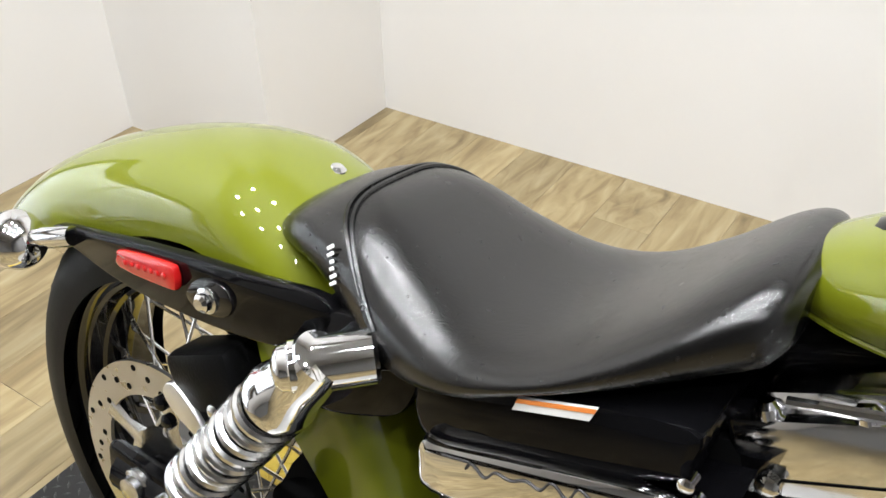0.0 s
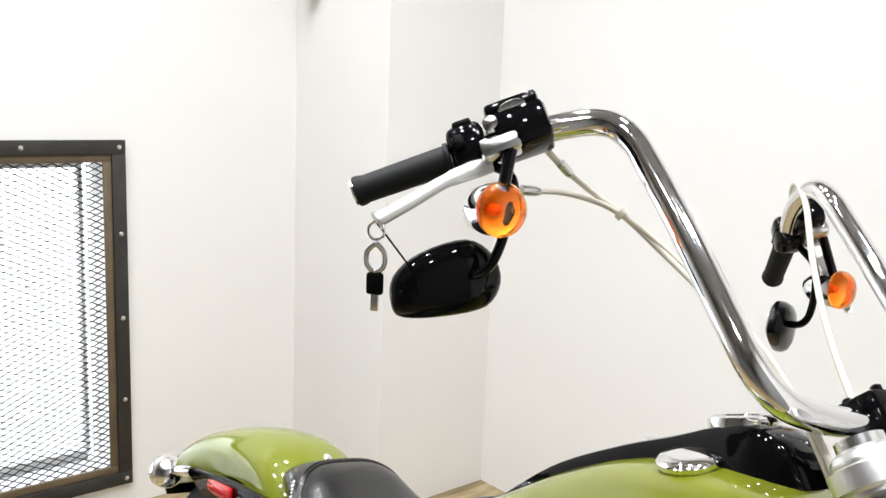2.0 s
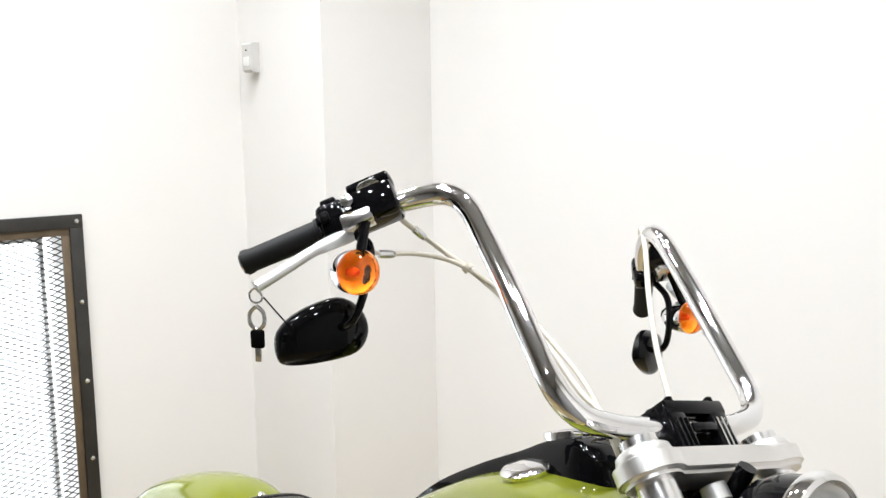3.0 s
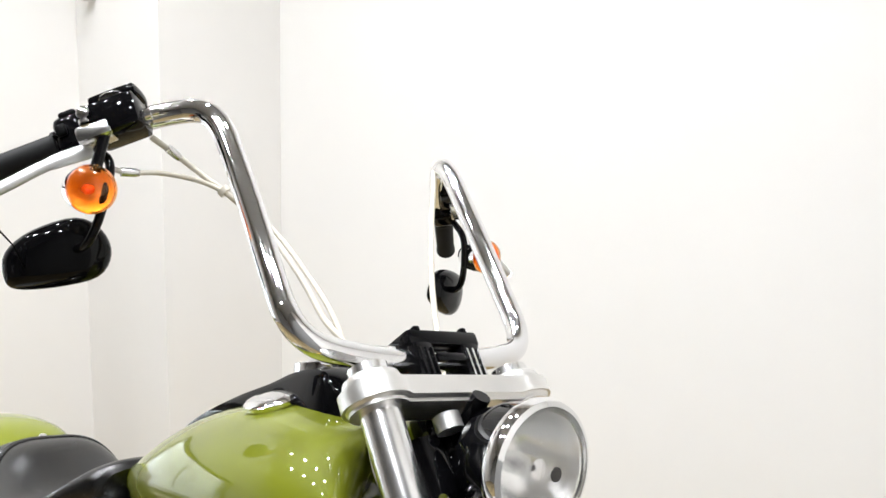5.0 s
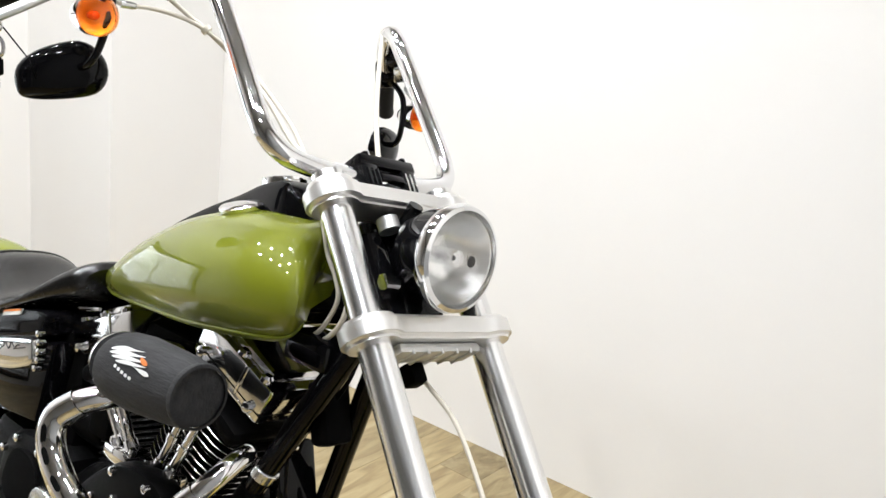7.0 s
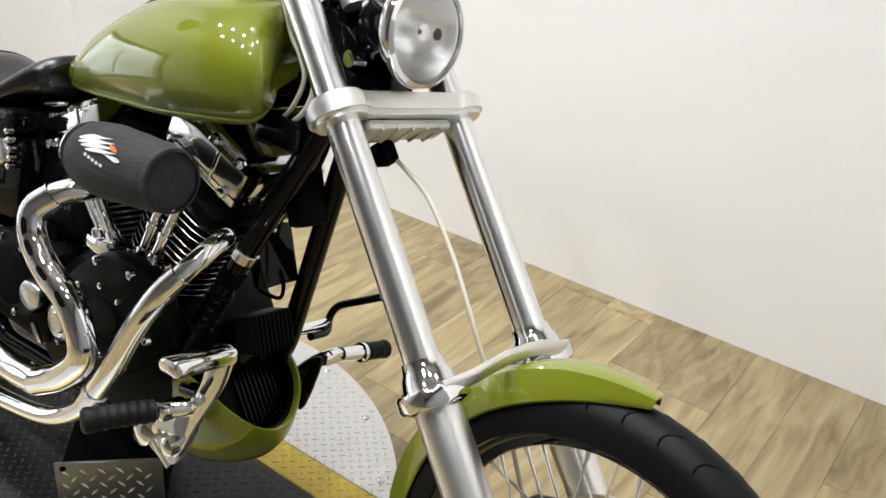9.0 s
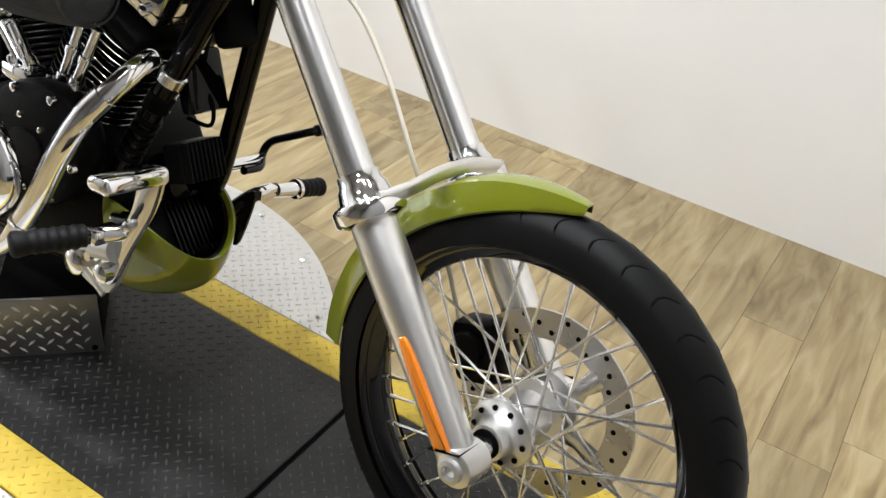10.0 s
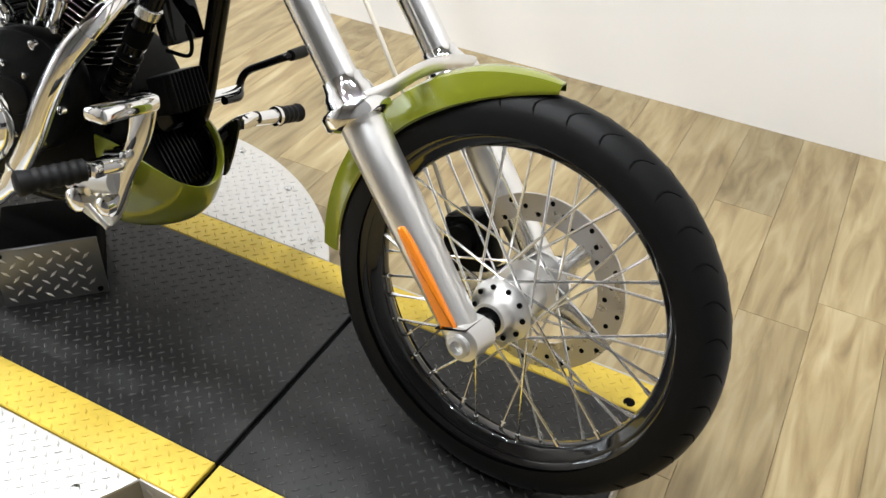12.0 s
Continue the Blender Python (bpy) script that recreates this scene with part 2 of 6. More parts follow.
def slab(outline, y0, y1, bevel=0.003, bm=None):
    """A plate cut to an outline of (x, z), from y0 to y1."""
    own = bmesh.new()
    loop = [own.verts.new((x, y0, z)) for x, z in outline]
    face = own.faces.new(loop)
    got = bmesh.ops.extrude_face_region(own, geom=[face])
    bmesh.ops.translate(own, verts=[v for v in got["geom"] if isinstance(v, bmesh.types.BMVert)], vec=(0, y1 - y0, 0))
    bmesh.ops.recalc_face_normals(own, faces=own.faces)
    if bevel:
        rim = [e for e in own.edges if abs(e.verts[0].co.y - e.verts[1].co.y) < 1e-6]
        bmesh.ops.bevel(own, geom=rim, offset=bevel, segments=2, affect="EDGES", profile=0.5)
    return merged(bm, own)


def smooth_outline(pts, steps=5):
    """A closed smooth outline through (x, z) points."""
    n = len(pts)
    out = []
    for i in range(n):
        a, b, c, d = (Vector(pts[(i + k) % n]) for k in (-1, 0, 1, 2))
        for k in range(steps):
            t = k / steps
            out.append(tuple(0.5 * (2 * b + (c - a) * t + (2 * a - 5 * b + 4 * c - d) * t * t + (3 * b - a - 3 * c + d) * t ** 3)))
    return out


def between(xs, values, x):
    """Smoothly interpolated value of a table."""
    if x <= xs[0]:
        return values[0]
    if x >= xs[-1]:
        return values[-1]
    i = max(k for k in range(len(xs)) if xs[k] <= x)
    i = min(i, len(xs) - 2)

    def slope(k):
        if k == 0:
            return (values[1] - values[0]) / (xs[1] - xs[0])
        if k == len(xs) - 1:
            return (values[-1] - values[-2]) / (xs[-1] - xs[-2])
        return (values[k + 1] - values[k - 1]) / (xs[k + 1] - xs[k - 1])

    h = xs[i + 1] - xs[i]
    t = (x - xs[i]) / h
    return (2 * t ** 3 - 3 * t * t + 1) * values[i] + (t ** 3 - 2 * t * t + t) * h * slope(i) + (3 * t * t - 2 * t ** 3) * values[i + 1] + (t ** 3 - t * t) * h * slope(i + 1)


# ---- the room ----
def wall(name, x0, x1, y0, y1, z0=FLOOR_Z, z1=CEIL_Z, label="plain white painted wall"):
    return tagged(part(name, block(((x0 + x1) / 2, (y0 + y1) / 2, (z0 + z1) / 2), (x1 - x0, y1 - y0, z1 - z0), bevel=0), WALL, smooth=False), label, "wall", kind="structure")


WIN_Y0, WIN_Y1, WIN_Z0, WIN_Z1 = -1.75, 0.242, 0.048, 1.126
wall("wall_west_low", WEST - 0.2, WEST, WIN_Y0, WIN_Y1, FLOOR_Z, WIN_Z0)
wall("wall_west_high", WEST - 0.2, WEST, WIN_Y0, WIN_Y1, WIN_Z1, CEIL_Z)
wall("wall_west_corner", WEST - 0.2, WEST, WIN_Y1, NORTH + 0.2)
wall("wall_west_far", WEST - 0.2, WEST, SOUTH, WIN_Y0)
wall("wall_north", WEST, 2.335, NORTH, NORTH + 0.2)
wall("wall_column", WEST, -0.857, 0.952, NORTH, label="white boxed column in the corner of the room")
EAST = pose(2.333, 1.43, 0, 0, 0, 4.2)
wall("wall_east", 0, 0.2, -1.6, 0.25).matrix_world = EAST
# two unseen walls, added to close the room and darken reflections
tagged(part("wall_east_far", block((0.1, -3.9, (FLOOR_Z + CEIL_Z) / 2), (0.2, 4.6, CEIL_Z - FLOOR_Z), bevel=0), DIM_ROOM_GREY, smooth=False, m=EAST), "unseen added wall, its grey standing for a dim room in reflections", "wall", kind="structure")
tagged(part("wall_south", block(((WEST + 2.9) / 2, SOUTH - 0.1, (FLOOR_Z + CEIL_Z) / 2), (2.9 - WEST, 0.2, CEIL_Z - FLOOR_Z), bevel=0), DIM_ROOM_GREY, smooth=False), "unseen added wall that closes the room, its grey standing for dim surroundings", "wall", kind="structure")
tagged(part("ceiling", block((0.7, -1.6, CEIL_Z + 0.05), (4.9, 6.6, 0.1), bevel=0), CEILING, smooth=False), "grey painted ceiling with round lamps", "ceiling", kind="structure")
tagged(part("subfloor", block((0.7, -1.6, FLOOR_Z - 0.06), (4.9, 6.6, 0.1), bevel=0), MATTE, smooth=False), "dark base under the floor planks", "floor", kind="structure")


def backdrop(name, m, sx, sy):
    bm = bmesh.new()
    bmesh.ops.create_grid(bm, x_segments=1, y_segments=1, size=0.5)
    bm.transform(m @ Matrix.Diagonal((sx, sy, 1, 1)))
    ob = part(name, bm, OUTSIDE, smooth=False)
    return tagged(ob, "overexposed daylight outside the window", "backdrop", kind="structure")


backdrop("backdrop", pose(WEST - 0.75, -0.7, 0.9, 0, 90, 0), 3.2, 4.6)


def downlight(x, y):
    t = thing("ceiling_lamp", pose(x, y, CEIL_Z), "small round recessed ceiling lamp, lit", "ceiling lamp", "ceiling lamps")
    part("trim_ring", lathe([(0, 0.062), (0.012, 0.06), (0.012, 0.05), (0.0, 0.05)], (0, 0, 0), (0, 0, -1), 24, caps=False), SATIN, t)
    part("bulb", lathe([(-0.004, 0.047), (0.006, 0.045), (0.01, 0.03)], (0, 0, 0), (0, 0, -1), 20), LAMP, t)


for lx, ly in DOWNLIGHTS:
    downlight(lx, ly)


def mesh_window():
    w = tagged(thing("window_1", pose(WEST, 0, 0), "steel-framed window behind expanded metal security mesh", "window"), kind="structure")
    y0, y1, z0, z1 = WIN_Y0 - 0.068, WIN_Y1 + 0.06, WIN_Z0 - 0.052, WIN_Z1 + 0.06
    f = 0.046
    for name, cy, cz, sy, sz in (("frame_bar", (y0 + y1) / 2, z1 - f / 2, y1 - y0, f), ("frame_bar", (y0 + y1) / 2, z0 + f / 2, y1 - y0, f),
                                 ("frame_bar", y1 - f / 2, (z0 + z1) / 2, f, z1 - z0 - 2 * f), ("frame_bar", y0 + f / 2, (z0 + z1) / 2, f, z1 - z0 - 2 * f)):
        part(name, block((0.01, cy, cz), (0.02, sy, sz), bevel=0.003), STEEL_FRAME, w)
    g = 0.026
    for cy, cz, sy, sz in (((y0 + y1) / 2, z1 - f - g / 2, y1 - y0 - 2 * f, g), ((y0 + y1) / 2, z0 + f + g / 2, y1 - y0 - 2 * f, g),
                           (y1 - f - g / 2, (z0 + z1) / 2, g, z1 - z0 - 2 * f - 2 * g), (y0 + f + g / 2, (z0 + z1) / 2, g, z1 - z0 - 2 * f - 2 * g)):
        part("retaining_strip", block((0.006, cy, cz), (0.012, sy, sz), bevel=0.002), WOOD_STRIP, w)
    screw = None
    spots = [(y1 - f / 2, z0 + f / 2 + k * (z1 - z0 - f) / 4) for k in range(5)] + [(y1 - f / 2 - k * 0.30, z) for k in range(1, 6) for z in (z0 + f / 2, z1 - f / 2)]
    for cy, cz in spots:
        if screw is None:
            screw = part("screw", lathe([(0, 0.0085), (0.003, 0.008), (0.005, 0.004)], (0.02, 0, 0), (1, 0, 0), 12), POLISHED, w)
            screw.location = (0, cy, cz)
        else:
            other = new("screw", screw.data)
            other.parent, other.location = w, (0, cy, cz)
    # expanded metal: zigzag strands that meet in diamonds
    cw, ch = 0.044, 0.0215
    cols, rows = int((WIN_Y1 - WIN_Y0 + 0.02) / cw) + 1, int((WIN_Z1 - WIN_Z0 + 0.02) / ch) + 1
    verts, faces = [], []
    for r in range(rows):
        for half in (0, 1):
            base = len(verts)
            for c in range(2 * cols + 1):
                y = WIN_Y1 + 0.01 - c * cw / 2
                up = (c % 2) * ch / 2
                z = WIN_Z0 - 0.01 + r * ch + (up if half == 0 else ch - up)
                for dx, dz in ((-0.0015, -0.0023), (0.002, -0.0015), (0.002, 0.0023), (-0.0015, 0.0015)):
                    verts.append((-0.004 + dx, y, z + dz))
            for c in range(2 * cols):
                for k in range(4):
                    faces.append((base + 4 * c + k, base + 4 * c + (k + 1) % 4, base + 4 * c + 4 + (k + 1) % 4, base + 4 * c + 4 + k))
    mesh = bpy.data.meshes.new("mesh_grille")
    mesh.from_pydata(verts, [], faces)
    mesh.materials.append(MESH_STEEL)
    grille = new("mesh_grille", mesh)
    grille.parent = w
    tagged(grille, "dark expanded metal mesh", kind="stuff")
    # the outer casement behind the mesh
    d = -0.15
    for cy, cz, sy, sz in ((WIN_Y1 - 0.04, 0.61, 0.016, 1.07), (WIN_Y0 + 0.013, 0.61, 0.026, 1.07), ((WIN_Y0 + WIN_Y1) / 2, WIN_Z0 + 0.022, WIN_Y1 - WIN_Y0 - 0.08, 0.044),
                           ((WIN_Y0 + WIN_Y1) / 2, WIN_Z1 - 0.02, WIN_Y1 - WIN_Y0 - 0.08, 0.04), (-0.76, 0.61, 0.035, 0.96)):
        part("casement_bar", block((d, cy, cz), (0.04, sy, sz), bevel=0.004), SATIN_WHITE, w)
    pane = part("pane", block((d, (WIN_Y0 + WIN_Y1) / 2, 0.61), (0.006, WIN_Y1 - WIN_Y0 - 0.1, 0.96), bevel=0), LENS, w, smooth=False)
    pane.visible_shadow = False
    part("window_sill", block((-0.075, (WIN_Y0 + WIN_Y1) / 2, WIN_Z0 + 0.004), (0.11, WIN_Y1 - WIN_Y0, 0.012), bevel=0.002), SATIN_WHITE, w)


SATIN_WHITE = mat("grey_white_frame_paint", (0.6, 0.6, 0.6), 0.4, vary=0.06)
mesh_window()


def detector():
    t = thing("alarm_sensor", pose(-1.303, 0.949, 1.742, 0, 0, 8), "small white corner alarm sensor on the wall", "sensor")
    part("casing", loft([[(sx * 0.03 * k, y, sz * 0.055 * k) for sx, sz in ((-1, -1), (1, -1), (1, 1), (-1, 1))] for y, k in ((0.0, 0.94), (-0.004, 1.0), (-0.03, 1.0), (-0.04, 0.86))]), SENSOR, t)
    part("window", block((0, -0.041, -0.015), (0.032, 0.004, 0.034), bevel=0.0015), WHITE, t)
    part("indicator", block((0, -0.041, 0.026), (0.008, 0.003, 0.006), bevel=0.001), MATTE, t)


detector()

# ---- the turntable ----
STRIP_X0, STRIP_X1, STRIP_Y0, STRIP_Y1 = -0.42, 1.99, -0.404, 0.211
DISC_C, DISC_R = (0.717, -0.138), 0.654
INNER_Y0, INNER_Y1, JOINT_X = -0.322, 0.131, 1.403


def flat_plate(outline, top, thick, bevel=0.002):
    """A plate cut to an outline of (x, y)."""
    bm = bmesh.new()
    lo = [bm.verts.new((x, y, top - thick)) for x, y in outline]
    hi = [bm.verts.new((x, y, top)) for x, y in outline]
    bm.faces.new(lo[::-1])
    bm.faces.new(hi)
    bridge(bm, lo, hi)
    if bevel:
        bmesh.ops.bevel(bm, geom=[e for e in bm.edges if e.verts[0].co.z > top - 1e-5 and e.verts[1].co.z > top - 1e-5], offset=bevel, segments=1, affect="EDGES")
    return bm


def studs(name, inside, x0, x1, y0, y1, top, material, parent, pitch=0.0185):
    """The raised bars of a tread plate, at right angles by turns."""
    verts, faces = [], []
    wide = pitch * 1.42
    rows, cols = int((y1 - y0) / (wide / 2)), int((x1 - x0) / wide)
    rnd = random.Random(4)
    for r in range(rows):
        for c in range(cols):
            x, y = x0 + (c + 0.3 + 0.5 * (r % 2)) * wide, y0 + (r + 0.5) * wide / 2
            if not inside(x, y):
                continue
            turn = radians(45 if r % 2 else -45)
            ux, uy = math.cos(turn), math.sin(turn)
            l, w, h = 0.454 * pitch, 0.135 * pitch, 0.0016 * rnd.uniform(0.8, 1.05)
            base = len(verts)
            for px, py, pz in ((-l, 0, 0), (0, -w, 0), (l, 0, 0), (0, w, 0), (-l * 0.45, 0, h), (0, -w * 0.35, h), (l * 0.45, 0, h), (0, w * 0.35, h)):
                verts.append((x + px * ux - py * uy, y + px * uy + py * ux, top + pz))
            faces += [(base, base + 1, base + 5, base + 4), (base + 1, base + 2, base + 6, base + 5), (base + 2, base + 3, base + 7, base + 6), (base + 3, base, base + 4, base + 7), (base + 4, base + 5, base + 6, base + 7)]
    mesh = bpy.data.meshes.new(name)
    mesh.from_pydata(verts, [], faces)
    mesh.materials.append(material)
    ob = new(name, mesh)
    ob.parent = parent
    ob["kind"] = "stuff"
    return ob


def turntable():
    t = thing("turntable", pose(0, 0, 0), "motorcycle turntable of black and bare tread plate with yellow edge stripes", "turntable")
    h = -FLOOR_Z - 0.01
    gap = 0.005
    for x0, x1 in ((STRIP_X0, JOINT_X - gap), (JOINT_X + gap, STRIP_X1)):
        part("deck_plate", flat_plate([(x0, INNER_Y0), (x1, INNER_Y0), (x1, INNER_Y1), (x0, INNER_Y1)], 0, h), PLATE_BLACK, t, "worn black tread plate", smooth=False)
        for y0, y1, out in ((STRIP_Y0, INNER_Y0, -1), (INNER_Y1, STRIP_Y1, 1)):
            part("stripe_plate", flat_plate([(x0, y0), (x1, y0), (x1, y1), (x0, y1)], 0.0005, h), PLATE_YELLOW, t, "yellow painted tread plate", smooth=False)
            edge = (y0 if out < 0 else y1) + out * 0.0025
            for a, b in ((x0, min(x1, DISC_C[0] - 0.597)), (max(x0, DISC_C[0] + 0.597), x1)):
                if b > a:
                    skirt = part("side_skirt", block(((a + b) / 2, edge, -0.001 - h / 2), (b - a, 0.004, h), bevel=0.001), PLATE_SKIRT, t, "bare worn tread-plate skirt")
                    rows = studs("skirt_tread", lambda x, y: True, a + 0.01, b - 0.01, 0.008, h - 0.006, 0, PLATE_SKIRT, skirt, pitch=0.026)
                    rows.matrix_local = Matrix.Translation((0, edge + out * 0.0021, -h)) @ Matrix.Rotation(radians(90), 4, "X") @ Matrix.Diagonal((1, 1, -out, 1))
    part("end_skirt", block((STRIP_X1 + 0.0025, (STRIP_Y0 + STRIP_Y1) / 2, -0.001 - h / 2), (0.004, STRIP_Y1 - STRIP_Y0, h), bevel=0.001), PLATE_SKIRT, t, "bare worn tread-plate skirt")
    part("joint_floor", block((JOINT_X, (STRIP_Y0 + STRIP_Y1) / 2, -0.02), (2 * gap, STRIP_Y1 - STRIP_Y0 - 0.01, 0.02), bevel=0), MATTE, t, smooth=False)
    part("stripe_hole", lathe([(0, 0.011), (0.0012, 0.0105), (0.0012, 0.0)], (1.955, 0.147, 0.0006), (1.955, 0.147, 1), 16), MATTE, t)
    for sign, edge in ((1, STRIP_Y1 + 0.002), (-1, STRIP_Y0 - 0.002)):
        cut = (edge - DISC_C[1]) * sign
        a0 = math.asin(cut / DISC_R)
        arc = [(DISC_C[0] + DISC_R * math.cos(a), DISC_C[1] + sign * DISC_R * math.sin(a)) for a in (a0 + (math.pi - 2 * a0) * k / 48 for k in range(49))]
        part("side_plate", flat_plate(arc if sign > 0 else arc[::-1], -0.002, 0.005), PLATE_SILVER, t, "bare silver tread plate with a curved edge", smooth=False)
        rim = [[(x, y, z) for x, y in arc] for z in (-0.0072, -h)]
        bm = bmesh.new()
        rows = [ring_of(bm, r) for r in rim]
        for k in range(len(arc) - 1):
            bm.faces.new((rows[0][k], rows[0][k + 1], rows[1][k + 1], rows[1][k]))
        bmesh.ops.solidify(bm, geom=bm.faces[:], thickness=0.004)
        part("curved_skirt", bm, PLATE_SKIRT, t, "bare worn tread-plate skirt")
        for k in (3, 11, 19, 27, 35, 45):
            a = a0 + (math.pi - 2 * a0) * k / 48
            spot = (DISC_C[0] + (DISC_R - 0.035) * math.cos(a), DISC_C[1] + sign * (DISC_R - 0.035) * math.sin(a))
            part("bolt", lathe([(0, 0.009), (0.003, 0.008), (0.005, 0.004)], (*spot, -0.002), (*spot, 1), 10), POLISHED, t)
    studs("deck_tread", lambda x, y: abs(x - JOINT_X) > 0.013, STRIP_X0, STRIP_X1, INNER_Y0, INNER_Y1, 0, BAR_WORN, t)
    studs("stripe_tread", lambda x, y: abs(x - JOINT_X) > 0.013, STRIP_X0, STRIP_X1, STRIP_Y0, INNER_Y0, 0.0005, PLATE_YELLOW, t)
    studs("stripe_tread", lambda x, y: abs(x - JOINT_X) > 0.013, STRIP_X0, STRIP_X1, INNER_Y1, STRIP_Y1, 0.0005, PLATE_YELLOW, t)

    def on_disc(x, y):
        return math.hypot(x - DISC_C[0], y - DISC_C[1]) < DISC_R - 0.012

    studs("side_tread", on_disc, DISC_C[0] - DISC_R, DISC_C[0] + DISC_R, STRIP_Y1 + 0.004, DISC_C[1] + DISC_R, -0.002, PLATE_SILVER, t)
    studs("side_tread", on_disc, DISC_C[0] - DISC_R, DISC_C[0] + DISC_R, DISC_C[1] - DISC_R, STRIP_Y0 - 0.004, -0.002, PLATE_SILVER, t)


turntable()

# ---- the motorcycle ----
BIKE = pose(0, -0.062, 0) @ pose(0, 0, 0, 0, 0, -1.3) @ pose(0, 0, 0, -11, 0, 0)
_y = Vector((0.1199, 0.9745, -0.1898)).normalized()
_z = Vector((-0.6393, 0.222, 0.7362))
_z = (_z - _y * _z.dot(_y)).normalized()
_x = _y.cross(_z)
FORK_WORLD = Matrix(((_x.x, _y.x, _z.x, 1.7835), (_x.y, _y.y, _z.y, -0.0497), (_x.z, _y.z, _z.z, 0.3185), (0, 0, 0, 1)))
LEG_NEAR, LEG_FAR, LEG_X = -0.127, 0.109, -0.006
FORK = BIKE.inverted() @ FORK_WORLD
bike = thing("motorcycle", BIKE, "olive green cruiser motorcycle with tall chrome handlebar, leaning on a turntable", "motorcycle")
REAR = Vector((0, 0, 0.318))


def spoked_wheel(name, m, tyre_r, tyre_w, rim_r, hub_r, hub_near, hub_far, spokes, tread, disc_y, disc_r):
    """Wheel about the y axis of m: rim with tyre, hub, spokes and brake disc."""
    o, ax = (0, 0, 0), (0, 1, 0)
    lip = tyre_w * 0.36
    half = [(-lip, 0.012), (-lip - 0.002, 0.006), (-lip, 0.001), (-lip + 0.004, -0.003), (-lip + 0.007, -0.002), (-lip + 0.009, -0.008), (-lip * 0.55, -0.012), (-lip * 0.5, -0.017), (-0.008, -0.022)]
    rim = [(y, rim_r + d) for y, d in half] + [(-y, rim_r + d) for y, d in half[::-1]]
    rim_ob = part(name, lathe(rim, o, ax, 72, caps=False), RIM, bike, "gloss black spoked wheel rim", m=m)
    side = tyre_r - rim_r
    prof = []
    for k in range(25):
        a = math.pi * (k / 24)
        prof.append((-tyre_w / 2 * math.cos(a) * (1.0 if 0.15 < k / 24 < 0.85 else 0.98), rim_r + 0.004 + (side - 0.004) * math.sin(a) ** 0.8))
    bm = lathe(prof, o, ax, 96, caps=False)
    tyre = part("tyre", bm, RUBBER, rim_ob, "black treaded rubber tyre", m=m)
    # tread cuts as thin dark sipes that sit in the crown
    groove = bmesh.new()
    for k in range(tread):
        a0 = 2 * math.pi * k / tread
        for sgn in (-1, 1):
            pts = []
            for j in range(7):
                u = j / 6
                y = sgn * tyre_w * (0.06 + 0.36 * u)
                a = a0 + 0.085 * math.sin(u * 2.2) + (0.5 * 2 * math.pi / tread if sgn > 0 else 0)
                c = max(-0.999, min(0.999, 2 * y / tyre_w))
                r = rim_r + 0.004 + (side - 0.004) * math.sin(math.acos(-c)) ** 0.8
                pts.append(Vector((math.cos(a) * (r - 0.0016), y, math.sin(a) * (r - 0.0016))))
            tube(pts, [0.0007] + [0.0022] * 5 + [0.0007], 5, groove)
    part("tread_groove", groove, MATTE, rim_ob, "dark cut tread grooves", m=m)["kind"] = "stuff"
    n0, n1 = hub_near, hub_far
    hub = [(n0 - 0.04, 0.02), (n0 - 0.038, 0.026), (n0 - 0.022, 0.028), (n0 - 0.012, 0.033), (n0 - 0.004, hub_r), (n0 + 0.005, hub_r), (n0 + 0.009, hub_r * 0.74), ((n0 + n1) / 2, hub_r * 0.62), (n1 - 0.009, hub_r * 0.74), (n1 - 0.005, hub_r), (n1 + 0.004, hub_r), (n1 + 0.012, 0.033), (n1 + 0.03, 0.024)]
    part("hub", lathe(hub, o, ax, 40), SATIN, rim_ob, "cast aluminium hub with drilled flanges", m=m)
    part("bearing_seal", lathe([(0.0, 0.0215), (0.003, 0.021), (0.004, 0.013)], (0, n0 - 0.0395, 0), (0, -1, 0), 24), MATTE, rim_ob, m=m)
    for k in range(10):
        a = 2 * math.pi * k / 10
        c = Vector((math.cos(a) * hub_r * 0.8, n0 - 0.0085, math.sin(a) * hub_r * 0.8))
        part("flange_hole", lathe([(0, 0.0042), (0.003, 0.0042)], c, c + Vector((0, -1, 0)), 10), MATTE, rim_ob, m=m)
    proto = {}
    for k in range(spokes):
        sgn = -1 if k % 2 else 1
        turn = 2 * math.pi * k / spokes
        lead = (1 if (k // 2) % 2 else -1) * 1.32
        key = (sgn, lead)
        if key not in proto:
            h = Vector((math.cos(lead) * hub_r * 0.9, n1 if sgn > 0 else n0, math.sin(lead) * hub_r * 0.9))
            r = Vector((rim_r - 0.017, sgn * 0.006, 0))
            bm = tube([h, h.lerp(r, 0.5), h.lerp(r, 0.94)], 0.0023, 7)
            tube([h.lerp(r, 0.93), r], 0.0036, 7, bm)
            proto[key] = part("spoke", bm, SPOKE, rim_ob)
            ob = proto[key]
        else:
            ob = new("spoke", proto[key].data)
            ob.parent = rim_ob
        ob.matrix_local = m @ Matrix.Rotation(-turn, 4, "Y")
    if disc_r:
        bm = bmesh.new()
        n = 90
        for y0 in (disc_y,):
            loft([[(math.cos(a) * r, y, math.sin(a) * r) for a in (2 * math.pi * i / n for i in range(n))] for y, r in ((y0 - 0.0025, disc_r * 0.7), (y0 - 0.0025, disc_r), (y0 + 0.0025, disc_r), (y0 + 0.0025, disc_r * 0.7), (y0 - 0.0025, disc_r * 0.7))], False, bm)
        part("brake_disc", bm, DISC, rim_ob, "drilled steel brake disc", m=m)
        holes = bmesh.new()
